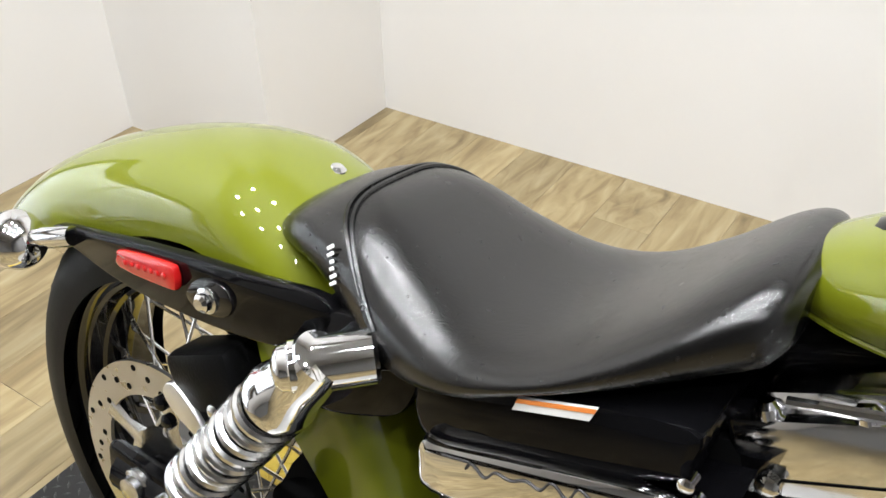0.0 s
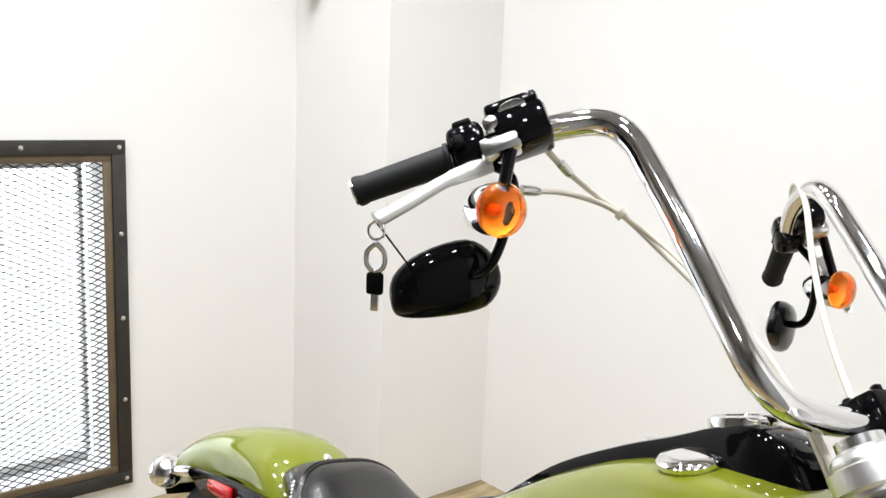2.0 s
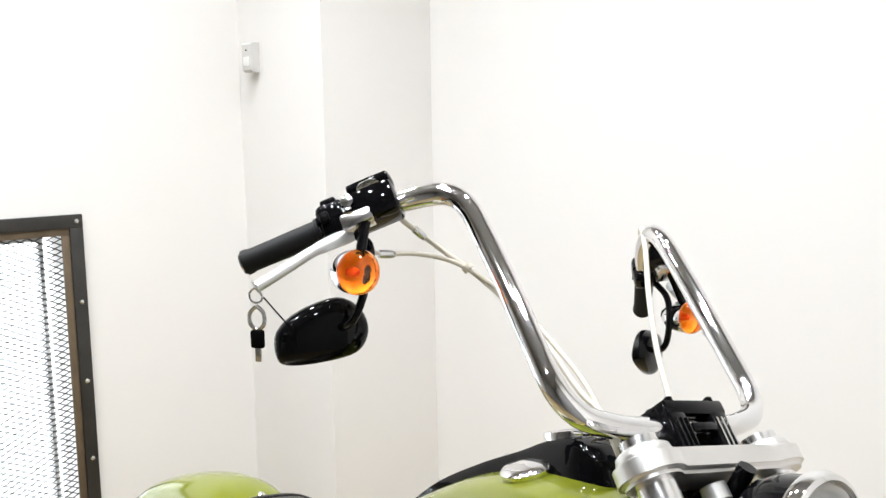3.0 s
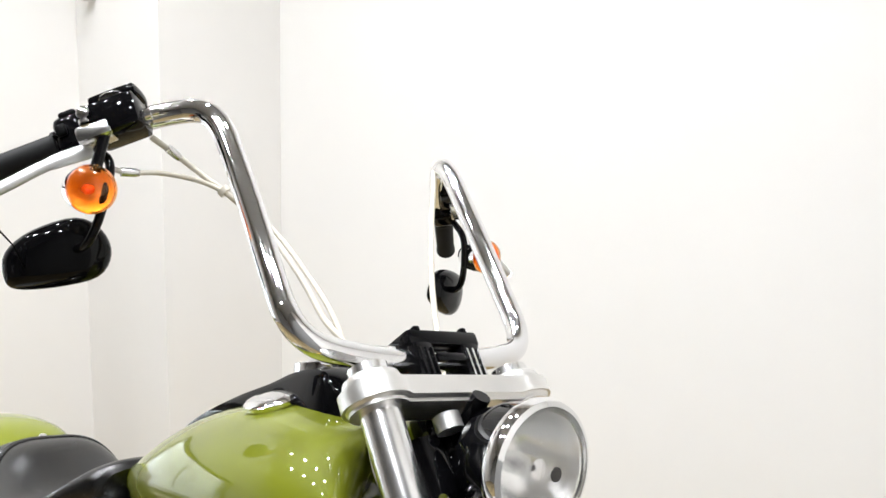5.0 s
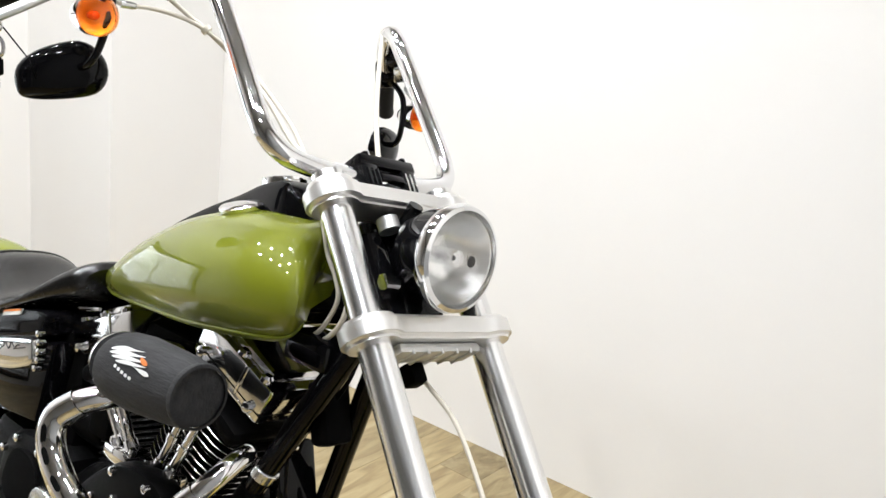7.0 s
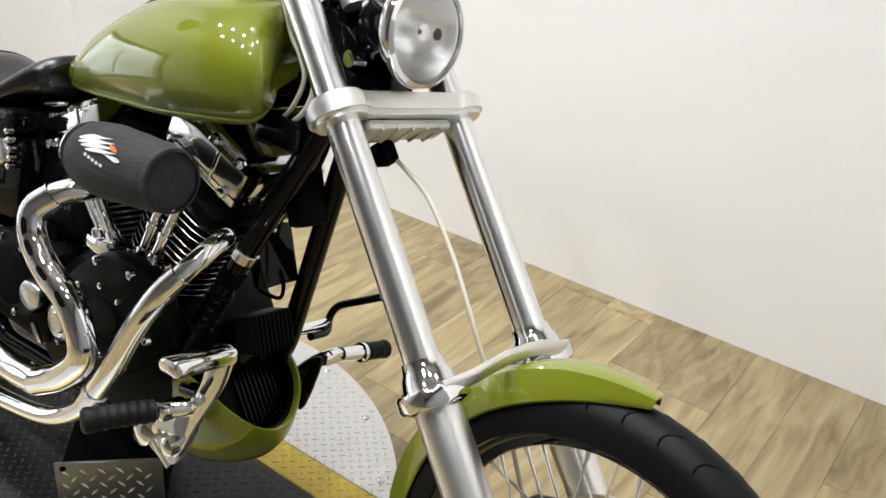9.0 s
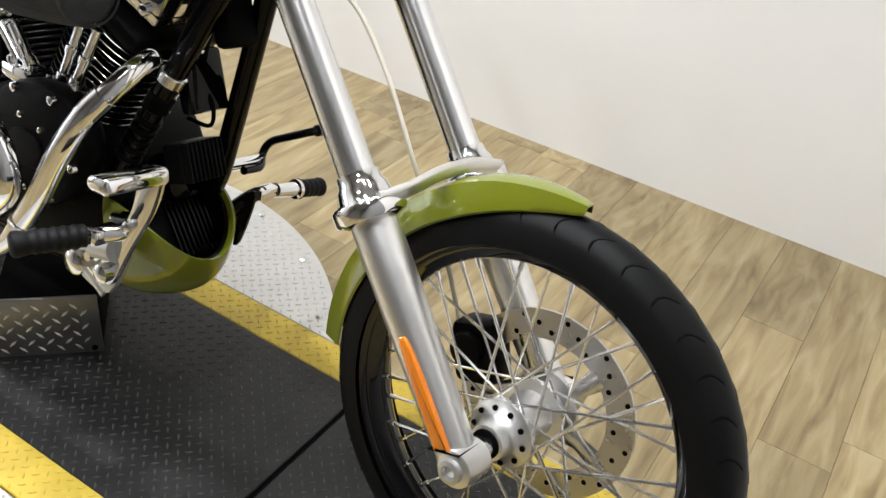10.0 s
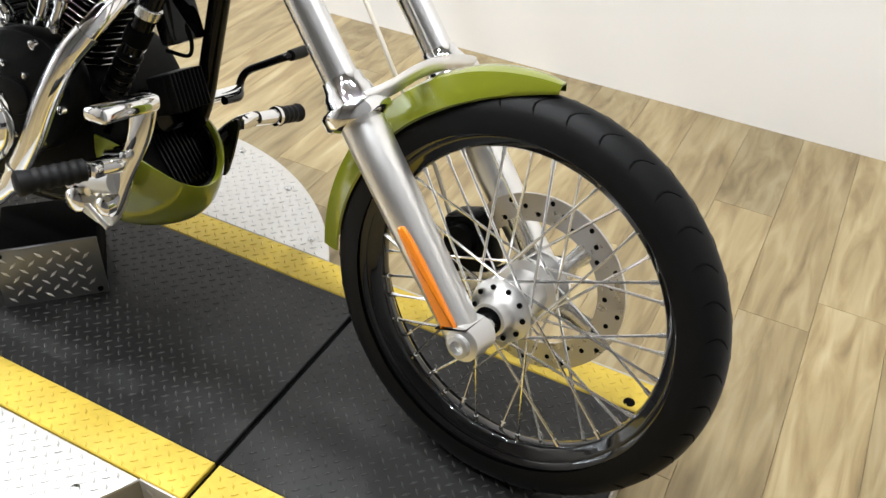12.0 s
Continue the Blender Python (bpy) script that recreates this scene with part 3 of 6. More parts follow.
        for k in range(36):
            a = 2 * math.pi * k / 36
            r = disc_r * (0.78, 0.86, 0.94)[k % 3]
            c = Vector((math.cos(a) * r, disc_y, math.sin(a) * r))
            lathe([(-0.003, 0.0042), (0.003, 0.0042)], c, c + Vector((0, 1, 0)), 8, holes)
        part("disc_hole", holes, MATTE, rim_ob, m=m)["kind"] = "stuff"
        arms = bmesh.new()
        for k in range(5):
            a = 2 * math.pi * k / 5
            i, w = Vector((math.cos(a), 0, math.sin(a))), Vector((-math.sin(a), 0, math.cos(a)))
            tube([i * 0.045 + Vector((0, disc_y, 0)), i * disc_r * 0.5 + w * 0.012 + Vector((0, disc_y, 0)), i * disc_r * 0.73 + w * 0.02 + Vector((0, disc_y, 0))], [0.02, 0.013, 0.017], 8, arms, flat=0.25)
        lathe([(-0.004, 0.056), (0.004, 0.056)], (0, disc_y, 0), (0, disc_y + 1, 0), 32, arms)
        part("disc_carrier", arms, POLISHED, rim_ob, m=m)
    return rim_ob


FRONT_R, REAR_R = 0.322, 0.318
WHEEL_AXIS = FORK @ pose(0, 0, 0)
spoked_wheel("front_wheel", WHEEL_AXIS, FRONT_R, 0.086, 0.26, 0.05, -0.036, 0.045, 40, 38, 0.075, 0.146)
spoked_wheel("rear_wheel", pose(*REAR), REAR_R, 0.165, 0.225, 0.06, -0.069, 0.069, 40, 36, -0.105, 0.142)


# ---- front fork ----
def fork():
    for sgn in (-1, 1):
        y = LEG_NEAR if sgn < 0 else LEG_FAR
        f = part("fork_tube", lathe([(0, 0.0245), (0.7, 0.0245)], (LEG_X, y, 0.29), (LEG_X, y, 1.29), 36), TUBE, bike, "polished chrome fork tube", m=FORK)
        slider = [(-0.03, 0.017), (-0.026, 0.023), (-0.012, 0.027), (0.06, 0.028), (0.2, 0.031), (0.335, 0.032), (0.342, 0.03)]
        part("slider", lathe(slider, (LEG_X, y, 0), (LEG_X, y, 1), 36), SATIN, f, "brushed aluminium fork slider", m=FORK)
        boot = part("dust_boot", lathe([(0.325, 0.034), (0.33, 0.043), (0.345, 0.044), (0.35, 0.038), (0.372, 0.034), (0.378, 0.03), (0.392, 0.028)], (LEG_X, y, 0), (LEG_X, y, 1), 30), CHROME, f, m=FORK)
        for k in range(6):
            a = math.pi * k / 3
            c = Vector((LEG_X + 0.036 * math.cos(a), y + 0.036 * math.sin(a), 0.347))
            part("boot_screw", lathe([(0, 0.006), (0.008, 0.0055), (0.01, 0.003)], c, c + Vector((0, 0, 1)), 10), CHROME, boot, m=FORK)
        part("axle_clamp", lathe([(-0.03, 0.02), (-0.026, 0.026), (0.02, 0.027), (0.024, 0.022)], (0.003, y, -0.003), (0.003, y + 1, -0.003), 26), SATIN, f, m=FORK)
        part("clamp_slit", block((0.0, y, 0.022), (0.05, 0.062, 0.0012), Matrix.Rotation(radians(20), 4, "Y"), 0), MATTE, f, m=FORK, smooth=False)
        if sgn < 0:
            outline = smooth_outline([(-0.008, 0.03), (0.006, 0.026), (0.01, 0.034), (0.008, 0.16), (0.0, 0.176), (-0.007, 0.162), (-0.011, 0.038)], 3)
            part("amber_reflector", slab(outline, y - 0.0335, y - 0.024, 0.002), AMBER_FLAT, f, "long amber side reflector", m=FORK)
    # axle, its nut and the spacer
    part("axle_nut", lathe([(0, 0.0175), (0.014, 0.0165), (0.016, 0.0105), (0.006, 0.0095), (0.006, 0.0)], (0.003, -0.15, -0.003), (0.003, -1, -0.003), 24), CAST, bike, m=FORK)
    part("axle", lathe([(0, 0.0125), (0.27, 0.0125)], (0.003, -0.135, -0.003), (0.003, 1, -0.003), 20), POLISHED, bike, m=FORK)

    def tree(name, z, thick, reach):
        """A plate with round ends over the tubes and a straight, slimmer middle."""
        outline = []
        n = 18
        for sgn, yc in ((-1, LEG_NEAR), (1, LEG_FAR)):
            for k in range(n + 1):
                a = radians(-128 + 256 * k / n)
                outline.append((LEG_X + sgn * reach * math.sin(a), yc + sgn * reach * math.cos(a)))
        bm = bmesh.new()
        lo = [bm.verts.new((x, y, z - thick / 2)) for x, y in outline]
        hi = [bm.verts.new((x, y, z + thick / 2)) for x, y in outline]
        bm.faces.new(lo)
        bm.faces.new(hi)
        bridge(bm, lo, hi)
        bmesh.ops.recalc_face_normals(bm, faces=bm.faces)
        bmesh.ops.bevel(bm, geom=[e for e in bm.edges if abs(e.verts[0].co.z - e.verts[1].co.z) < 1e-6], offset=0.007, segments=3, affect="EDGES")
        return part(name, bm, SATIN, bike, "satin aluminium fork clamp", m=FORK)

    top = tree("upper_triple_clamp", 0.952, 0.034, 0.043)
    for y in (LEG_NEAR, LEG_FAR):
        part("fork_cap", lathe([(0, 0.036), (0.008, 0.034), (0.013, 0.026), (0.014, 0.012), (0.011, 0.01), (0.011, 0.0)], (LEG_X, y, 0.967), (LEG_X, y, 2), 30), SATIN, top, m=FORK)
    low = tree("lower_triple_clamp", 0.742, 0.036, 0.045)
    under = part("under_rib", block((-0.012, -0.01, 0.716), (0.045, 0.17, 0.016), bevel=0.006), CAST, low, m=FORK)
    for k in range(5):
        part("casting_rib", block((-0.012, -0.07 + 0.03 * k, 0.711), (0.046, 0.006, 0.012), bevel=0.003), CAST, under, m=FORK)
    part("steering_stem", lathe([(0, 0.03), (0.22, 0.03)], (-0.06, 0, 0.73), (-0.06, 0, 2), 24), GLOSS, bike, m=FORK)
    # fork brace over the fender
    for y in (LEG_NEAR, LEG_FAR):
        part("brace_collar", lathe([(0.33, 0.046), (0.334, 0.049), (0.35, 0.049), (0.354, 0.046)], (LEG_X, y, 0), (LEG_X, y, 1), 28), CHROME, low, m=FORK)
    brace = curve_through([(0.03, -0.145, 0.342), (0.046, -0.1, 0.344), (0.055, -0.04, 0.352), (0.055, 0.03, 0.352), (0.046, 0.088, 0.344), (0.03, 0.126, 0.342)], 8)
    part("fork_brace", tube([p + Vector((0, 0, 0.006)) for p in brace], 0.0125, 12, flat=0.5), SATIN, bike, "cast aluminium fender bracket", m=FORK)


fork()


def front_fender():
    """A narrow arched strip round the wheel, pointed at the front."""
    r0 = FRONT_R + 0.013
    secs, n = [], 46
    for k in range(n + 1):
        u = k / n
        a = radians(187 - 97 * u)
        half = (0.036 + 0.011 * min(1.0, u / 0.4)) * (1.0 if u < 0.6 else math.cos((u - 0.6) / 0.4 * 1.45) ** 0.7)
        half = max(half, 0.006)
        lift = 0.014 * max(0, u - 0.3) / 0.7 + 0.01 * max(0, 0.3 - u) / 0.3
        drop = 0.03 * min(1.0, half / 0.047)
        out = Vector((math.cos(a), 0, math.sin(a)))
        ring = []
        cross = []
        for j in range(13):
            b = -math.pi / 2 + math.pi * j / 12
            cross.append((half * math.sin(b), r0 - 0.006 + lift * 0.6 + 0.016 * min(1.0, half / 0.04) * math.cos(b) - (drop * max(0, abs(math.sin(b)) - 0.72) / 0.28)))
        inner = [(y * 0.94, r - 0.003) for y, r in cross[::-1]]
        for y, r in cross + inner:
            ring.append(out * r + Vector((0, y, 0)))
        secs.append(ring)
    f = part("front_fender", loft(secs), PAINT, bike, "glossy olive green front fender", m=WHEEL_LEVEL)
    return f


# wheel centre with x level ahead: the fork frame turned back by its rake
RAKE = 42.0
WHEEL_LEVEL = FORK @ Matrix.Rotation(radians(RAKE), 4, "Y")
front_fender()


def caliper_front():
    c = part("front_caliper", block((-0.075, 0.075, 0.1), (0.075, 0.06, 0.1), Matrix.Rotation(radians(20), 4, "Y"), 0.014), WRINKLE, bike, "black front brake caliper", m=FORK)
    part("piston_cover", lathe([(0, 0.028), (0.012, 0.026), (0.014, 0.01)], (-0.075, 0.045, 0.11), (-0.075, -1, 0.11), 20), WRINKLE, c, m=FORK)


caliper_front()


# ---- headlight ----
def headlight():
    ahead = Vector((0.82, 0, -0.572))
    c = Vector((0.055, -0.006, 0.84))
    shell = [(-0.07, 0.012), (-0.065, 0.036), (-0.042, 0.058), (-0.01, 0.069), (0.03, 0.073)]
    h = part("headlight", lathe(shell, c, c + ahead, 40, caps=False), GLOSS, bike, "round headlight with chrome trim ring", m=FORK)
    part("trim_ring", lathe([(0.02, 0.073), (0.022, 0.078), (0.031, 0.08), (0.041, 0.077), (0.044, 0.071), (0.038, 0.069), (0.03, 0.069)], c, c + ahead, 48, caps=False), CHROME, h, m=FORK)
    part("reflector", lathe([(-0.03, 0.008), (-0.025, 0.03), (-0.005, 0.05), (0.02, 0.063), (0.034, 0.069)], c, c + ahead, 40, caps=False), REFLECTOR, h, m=FORK)
    part("bulb_shield", lathe([(-0.02, 0.012), (0.02, 0.014), (0.032, 0.012), (0.034, 0.004)], c, c + ahead, 20), CHROME, h, m=FORK)
    part("lens", lathe([(0.036, 0.0695), (0.045, 0.063), (0.053, 0.045), (0.057, 0.022), (0.058, 0.0), (0.055, 0.0), (0.054, 0.022), (0.05, 0.045), (0.042, 0.062), (0.034, 0.0685)], c, c + ahead, 40, caps=False), LENS, h, "clear glass headlight lens", m=FORK).visible_shadow = False
    part("lens_badge", lathe([(0.0582, 0.0085), (0.0595, 0.008), (0.06, 0.004)], c, c + ahead, 20), BRONZE, h, m=FORK)
    arm = tube([c - ahead * 0.02 + Vector((0, 0, 0.08)), c + Vector((-0.06, 0, 0.07))], 0.012, 10)
    part("bracket", arm, GLOSS, h, m=FORK)
    part("adjuster", lathe([(0, 0.012), (0.025, 0.012)], c + Vector((-0.055, -0.05, -0.02)), c + Vector((-0.055, -1, -0.02)), 12), CHROME, h, m=FORK)


headlight()


# ---- handlebar ----
BAR_R = [(-0.04, 0.02, 1.022), (-0.042, -0.1, 1.022), (-0.04, -0.194, 1.046), (-0.05, -0.197, 1.25), (-0.064, -0.204, 1.416), (-0.122, -0.264, 1.434), (-0.206, -0.362, 1.424), (-0.296, -0.446, 1.42)]
BAR_L = [(x - 0.014 * min(1.0, max(0.0, -y) * 6), 0.028 - y, z + 0.006) for x, y, z in BAR_R[:5]] + [(-0.148, 0.28, 1.446), (-0.236, 0.362, 1.434), (-0.332, 0.445, 1.43)]


def handlebar():
    path = rounded_path(BAR_R[::-1] + BAR_L[1:], 0.06, 8)
    bar = part("handlebar", tube(path, 0.0165, 20), CHROME, bike, "tall chrome ape-hanger handlebar", m=FORK)
    clamp = part("riser_clamp", block((-0.038, 0.022, 1.041), (0.05, 0.122, 0.022), bevel=0.005), GLOSS, bar, "gloss black handlebar clamp", m=FORK)
    part("clamp_face", block((-0.016, 0.022, 1.012), (0.01, 0.05, 0.012), bevel=0.003), GLOSS, clamp, m=FORK)
    for sgn in (-1, 1):
        yc = 0.022 + sgn * 0.041
        part("riser", block((-0.036, yc, 1.003), (0.046, 0.036, 0.07), bevel=0.007), GLOSS, bar, m=FORK)
        for dx in (-0.018, 0.018):
            part("clamp_bolt", lathe([(0, 0.0065), (0.005, 0.0065), (0.007, 0.004)], (-0.038 + dx, yc, 1.051), (-0.038 + dx, yc, 2), 10), GLOSS, clamp, m=FORK)
        for k in range(3):
            part("clamp_fin", block((-0.0125, yc - 0.01 + 0.01 * k, 1.0), (0.004, 0.0035, 0.05), bevel=0.001), CHROME if sgn > 0 else GLOSS, clamp, m=FORK)
    for pts, sgn in ((BAR_R, -1), (BAR_L, 1)):
        e, d = Vector(pts[-1]), (Vector(pts[-1]) - Vector(pts[-2])).normalized()
        up = Vector((0.3, 0, 0.95))
        up = (up - d * up.dot(d)).normalized()
        fwd = d.cross(up) * sgn
        fr = Matrix((Vector((d.x, fwd.x, up.x, e.x)), Vector((d.y, fwd.y, up.y, e.y)), Vector((d.z, fwd.z, up.z, e.z)), (0, 0, 0, 1)))
        g = FORK @ fr
        grip = [(-0.12, 0.0175), (-0.117, 0.0182), (-0.016, 0.0172), (-0.01, 0.0188), (-0.004, 0.0188), (0.0, 0.014)]
        part("grip", lathe(grip, (0, 0, 0), (1, 0, 0), 26), GRIP, bar, "black rubber hand grip", m=g)
        part("grip_flange", lathe([(-0.126, 0.017), (-0.125, 0.0205), (-0.12, 0.0205), (-0.119, 0.017)], (0, 0, 0), (1, 0, 0), 26), GRIP, bar, m=g)
        sw = part("switch_housing", block((-0.149, 0.0, 0.004), (0.046, 0.046, 0.056), bevel=0.012, segments=3), GLOSS, bar, "gloss black switch housing", m=g)
        part("switch_lever", block((-0.15, 0.012, 0.031), (0.024, 0.018, 0.01), bevel=0.004), WRINKLE, sw, m=g)
        part("switch_lever", block((-0.14, 0.026, 0.006), (0.014, 0.01, 0.016), bevel=0.003), WRINKLE, sw, m=g)
        part("housing_seam", block((-0.149, 0.0, 0.004), (0.0465, 0.0468, 0.0012), bevel=0), MATTE, sw, m=g, smooth=False)
        if sgn < 0:
            ms = part("master_cylinder", block((-0.213, 0.018, -0.006), (0.07, 0.058, 0.05), bevel=0.008), GLOSS, bar, "gloss black brake reservoir", m=g)
            lid = part("reservoir_lid", slab(smooth_outline([(-0.246, -0.008), (-0.246, 0.03), (-0.236, 0.043), (-0.19, 0.043), (-0.18, 0.03), (-0.18, -0.008), (-0.19, -0.014), (-0.236, -0.014)], 3), 0.0, 0.014, 0.004), GLOSS, ms, m=g @ Matrix.Translation((0, 0.004, 0.03)) @ Matrix.Rotation(radians(90), 4, "X"))
            part("lid_badge", lathe([(0, 0.017), (0.0015, 0.016), (0.0015, 0.011), (0.003, 0.0105), (0.003, 0.0)], (-0.213, 0.018, 0.03), (-0.213, 0.018, 1), 26), POLISHED, lid, m=g)
            part("hose_union", lathe([(0, 0.008), (0.012, 0.008), (0.013, 0.005), (0.022, 0.005)], (-0.246, 0.02, -0.012), (-0.3, 0.02, -0.016), 12), CHROME, ms, m=g)
            part("sight_bolt", lathe([(0, 0.009), (0.006, 0.009), (0.008, 0.004)], (-0.182, 0.048, 0.004), (-0.182, 1, 0.004), 14), CHROME, ms, m=g)
        else:
            part("clutch_perch", block((-0.205, 0.018, 0.0), (0.05, 0.045, 0.04), bevel=0.007), GLOSS, bar, "gloss black clutch perch", m=g)
        perch = part("lever_perch", block((-0.186, 0.03, -0.02), (0.05, 0.036, 0.024), bevel=0.007), POLISHED, bar, m=g)
        part("pivot_bolt", lathe([(0, 0.008), (0.005, 0.008), (0.007, 0.004)], (-0.178, 0.044, -0.008), (-0.178, 0.044, 1), 12), CHROME, perch, m=g)
        back = fr.inverted()
        tips = ((-0.172, -0.335, 1.398), (-0.196, -0.385, 1.38), (-0.216, -0.425, 1.358), (-0.234, -0.456, 1.342), (-0.239, -0.464, 1.338)) if sgn < 0 else ((-0.205, 0.385, 1.4), (-0.225, 0.43, 1.385), (-0.245, 0.475, 1.365), (-0.262, 0.515, 1.347), (-0.268, 0.525, 1.342))
        lev = curve_through([back @ Vector(p) for p in tips], 6)
        part("lever", tube(lev, [0.012, 0.012, 0.0115, 0.011, 0.0105, 0.01] + [0.0085] * (len(lev) - 9) + [0.0085, 0.0125, 0.0115], 14, flat=0.72), CAST, bar, "polished lever with a ball end", m=g)
        # turn signal below the perch: bullet housing, bowl, bulb and domed lens
        spot = Vector((-0.166, -0.347, 1.326)) if sgn < 0 else Vector((-0.212, 0.405, 1.335))
        c = back @ spot
        part("signal_stem", tube([(-0.2, 0.036, -0.02), c.lerp(Vector((-0.2, 0.036, -0.02)), 0.3)], 0.0075, 10), GLOSS, bar, m=g)
        face = (fr.to_3x3().inverted() @ Vector((0.8, 0.06 * sgn, -0.58))).normalized()
        sig = part("turn_signal", lathe([(-0.056, 0.006), (-0.052, 0.017), (-0.036, 0.027), (-0.012, 0.031), (0.0, 0.031)], c, c + face, 32, caps=False), CHROME, bar, "chrome turn signal housing", m=g)
        part("signal_bowl", lathe([(0.0005, 0.03), (-0.012, 0.021), (-0.024, 0.009), (-0.025, 0.0)], c, c + face, 28, caps=False), BOWL, sig, m=g)
        part("signal_bulb", lathe([(-0.024, 0.006), (-0.01, 0.008), (-0.002, 0.006), (0.001, 0.0)], c, c + face, 14), AMBER_FLAT, sig, m=g)
        part("signal_lens", lathe([(0.0, 0.0305), (0.004, 0.032), (0.012, 0.0305), (0.02, 0.025), (0.0255, 0.014), (0.027, 0.0), (0.0245, 0.0), (0.023, 0.013), (0.018, 0.0232), (0.011, 0.028), (0.004, 0.0295)], c, c + face, 32, caps=False), AMBER, sig, "round amber turn signal lens", m=g).visible_shadow = False
    return bar


handlebar()


def mirror(center, stem, face, m, long, high):
    """A rounded mirror head on a bent black stem."""
    f = Vector(face).normalized()
    u = Vector((0, 0, 1)).cross(f).normalized()
    v = f.cross(u)
    c = Vector(center)
    outline = smooth_outline([(-0.075, -0.02), (-0.062, -0.036), (-0.01, -0.042), (0.045, -0.038), (0.068, -0.012), (0.062, 0.02), (0.03, 0.042), (-0.03, 0.034), (-0.068, 0.012)], 4)
    k1, k2 = long / 0.143, high / 0.084
    secs = []
    for d, k in ((0.0, 0.9), (0.003, 0.98), (0.009, 1.0), (0.016, 0.97), (0.024, 0.86), (0.03, 0.6), (0.033, 0.2)):
        secs.append([c + u * (x * k1 * k) + v * (z * k2 * k) + f * d for x, z in outline])
    mo = part("mirror", loft(secs), GLOSS, bike, "gloss black rear-view mirror", m=m)
    part("mirror_glass", loft([[c + u * (x * k1 * 0.86) + v * (z * k2 * 0.86) + f * d for x, z in outline] for d in (-0.001, 0.0005)]), CHROME, mo, m=m)
    part("mirror_stem", tube(rounded_path([Vector(p) for p in stem], 0.03, 5), 0.0062, 10), GLOSS, mo, m=m)


mirror((-0.283, -0.348, 1.304), [(-0.175, -0.33, 1.4), (-0.15, -0.318, 1.367), (-0.188, -0.325, 1.312), (-0.222, -0.335, 1.278), (-0.262, -0.34, 1.296)], (0.55, -0.3, -0.42), FORK, 0.136, 0.088)
mirror((-0.338, 0.4, 1.338), [(-0.215, 0.36, 1.41), (-0.205, 0.365, 1.37), (-0.255, 0.38, 1.315), (-0.287, 0.388, 1.305), (-0.318, 0.395, 1.328)], (0.55, 0.3, -0.42), FORK, 0.128, 0.086)


def keys():
    k = thing("key_ring", FORK_WORLD @ pose(-0.239, -0.464, 1.337), "bunch of keys hanging from the brake lever", "keys")
    inv = (FORK_WORLD @ pose(-0.239, -0.464, 1.337)).to_3x3().inverted()
    dn = (inv @ Vector((0, 0, -1))).normalized()
    sd = dn.orthogonal().normalized()
    loop = [dn * (0.01 + 0.01 * math.cos(a)) + sd * (0.01 * math.sin(a)) for a in (2 * math.pi * i / 20 for i in range(21))]
    part("ring", tube(loop, 0.0016, 6), CHROME, k)
    turn = Matrix((Vector((*sd, 0)), Vector((*dn.cross(sd), 0)), Vector((*dn, 0)), (0, 0, 0, 1))).transposed()
    part("carabiner", tube([turn @ Vector(p) for p in curve_through([(0, 0, 0.024), (0.01, 0, 0.034), (0.01, 0, 0.049), (0, 0, 0.057), (-0.01, 0, 0.049), (-0.01, 0, 0.034), (0, 0, 0.024)], 4)], 0.003, 8), POLISHED, k)
    part("key_fob", block((0, 0, 0), (0.02, 0.01, 0.026), bevel=0.004), MATTE, k, m=turn @ pose(0, 0, 0.07))
    part("tether", tube([(0, 0, 0), (-0.02, 0.05, -0.045), (-0.052, 0.075, -0.06)], 0.0012, 5), MATTE, k)
    part("key_blade", block((0, 0, 0), (0.009, 0.003, 0.024), bevel=0.001), POLISHED, k, m=turn @ pose(0, 0, 0.09))


keys()


# ---- tank, seat, rear fender ----
TX = [0.582, 0.588, 0.606, 0.64, 0.69, 0.76, 0.85, 0.95, 1.05, 1.11, 1.15, 1.172, 1.184]
TT = [0.778, 0.792, 0.808, 0.828, 0.863, 0.91, 0.957, 0.988, 1.0, 0.994, 0.975, 0.95, 0.92]
TB = [0.774, 0.766, 0.76, 0.758, 0.762, 0.77, 0.78, 0.791, 0.807, 0.818, 0.829, 0.842, 0.858]
TW = [0.012, 0.036, 0.053, 0.072, 0.094, 0.118, 0.14, 0.154, 0.156, 0.15, 0.138, 0.12, 0.09]


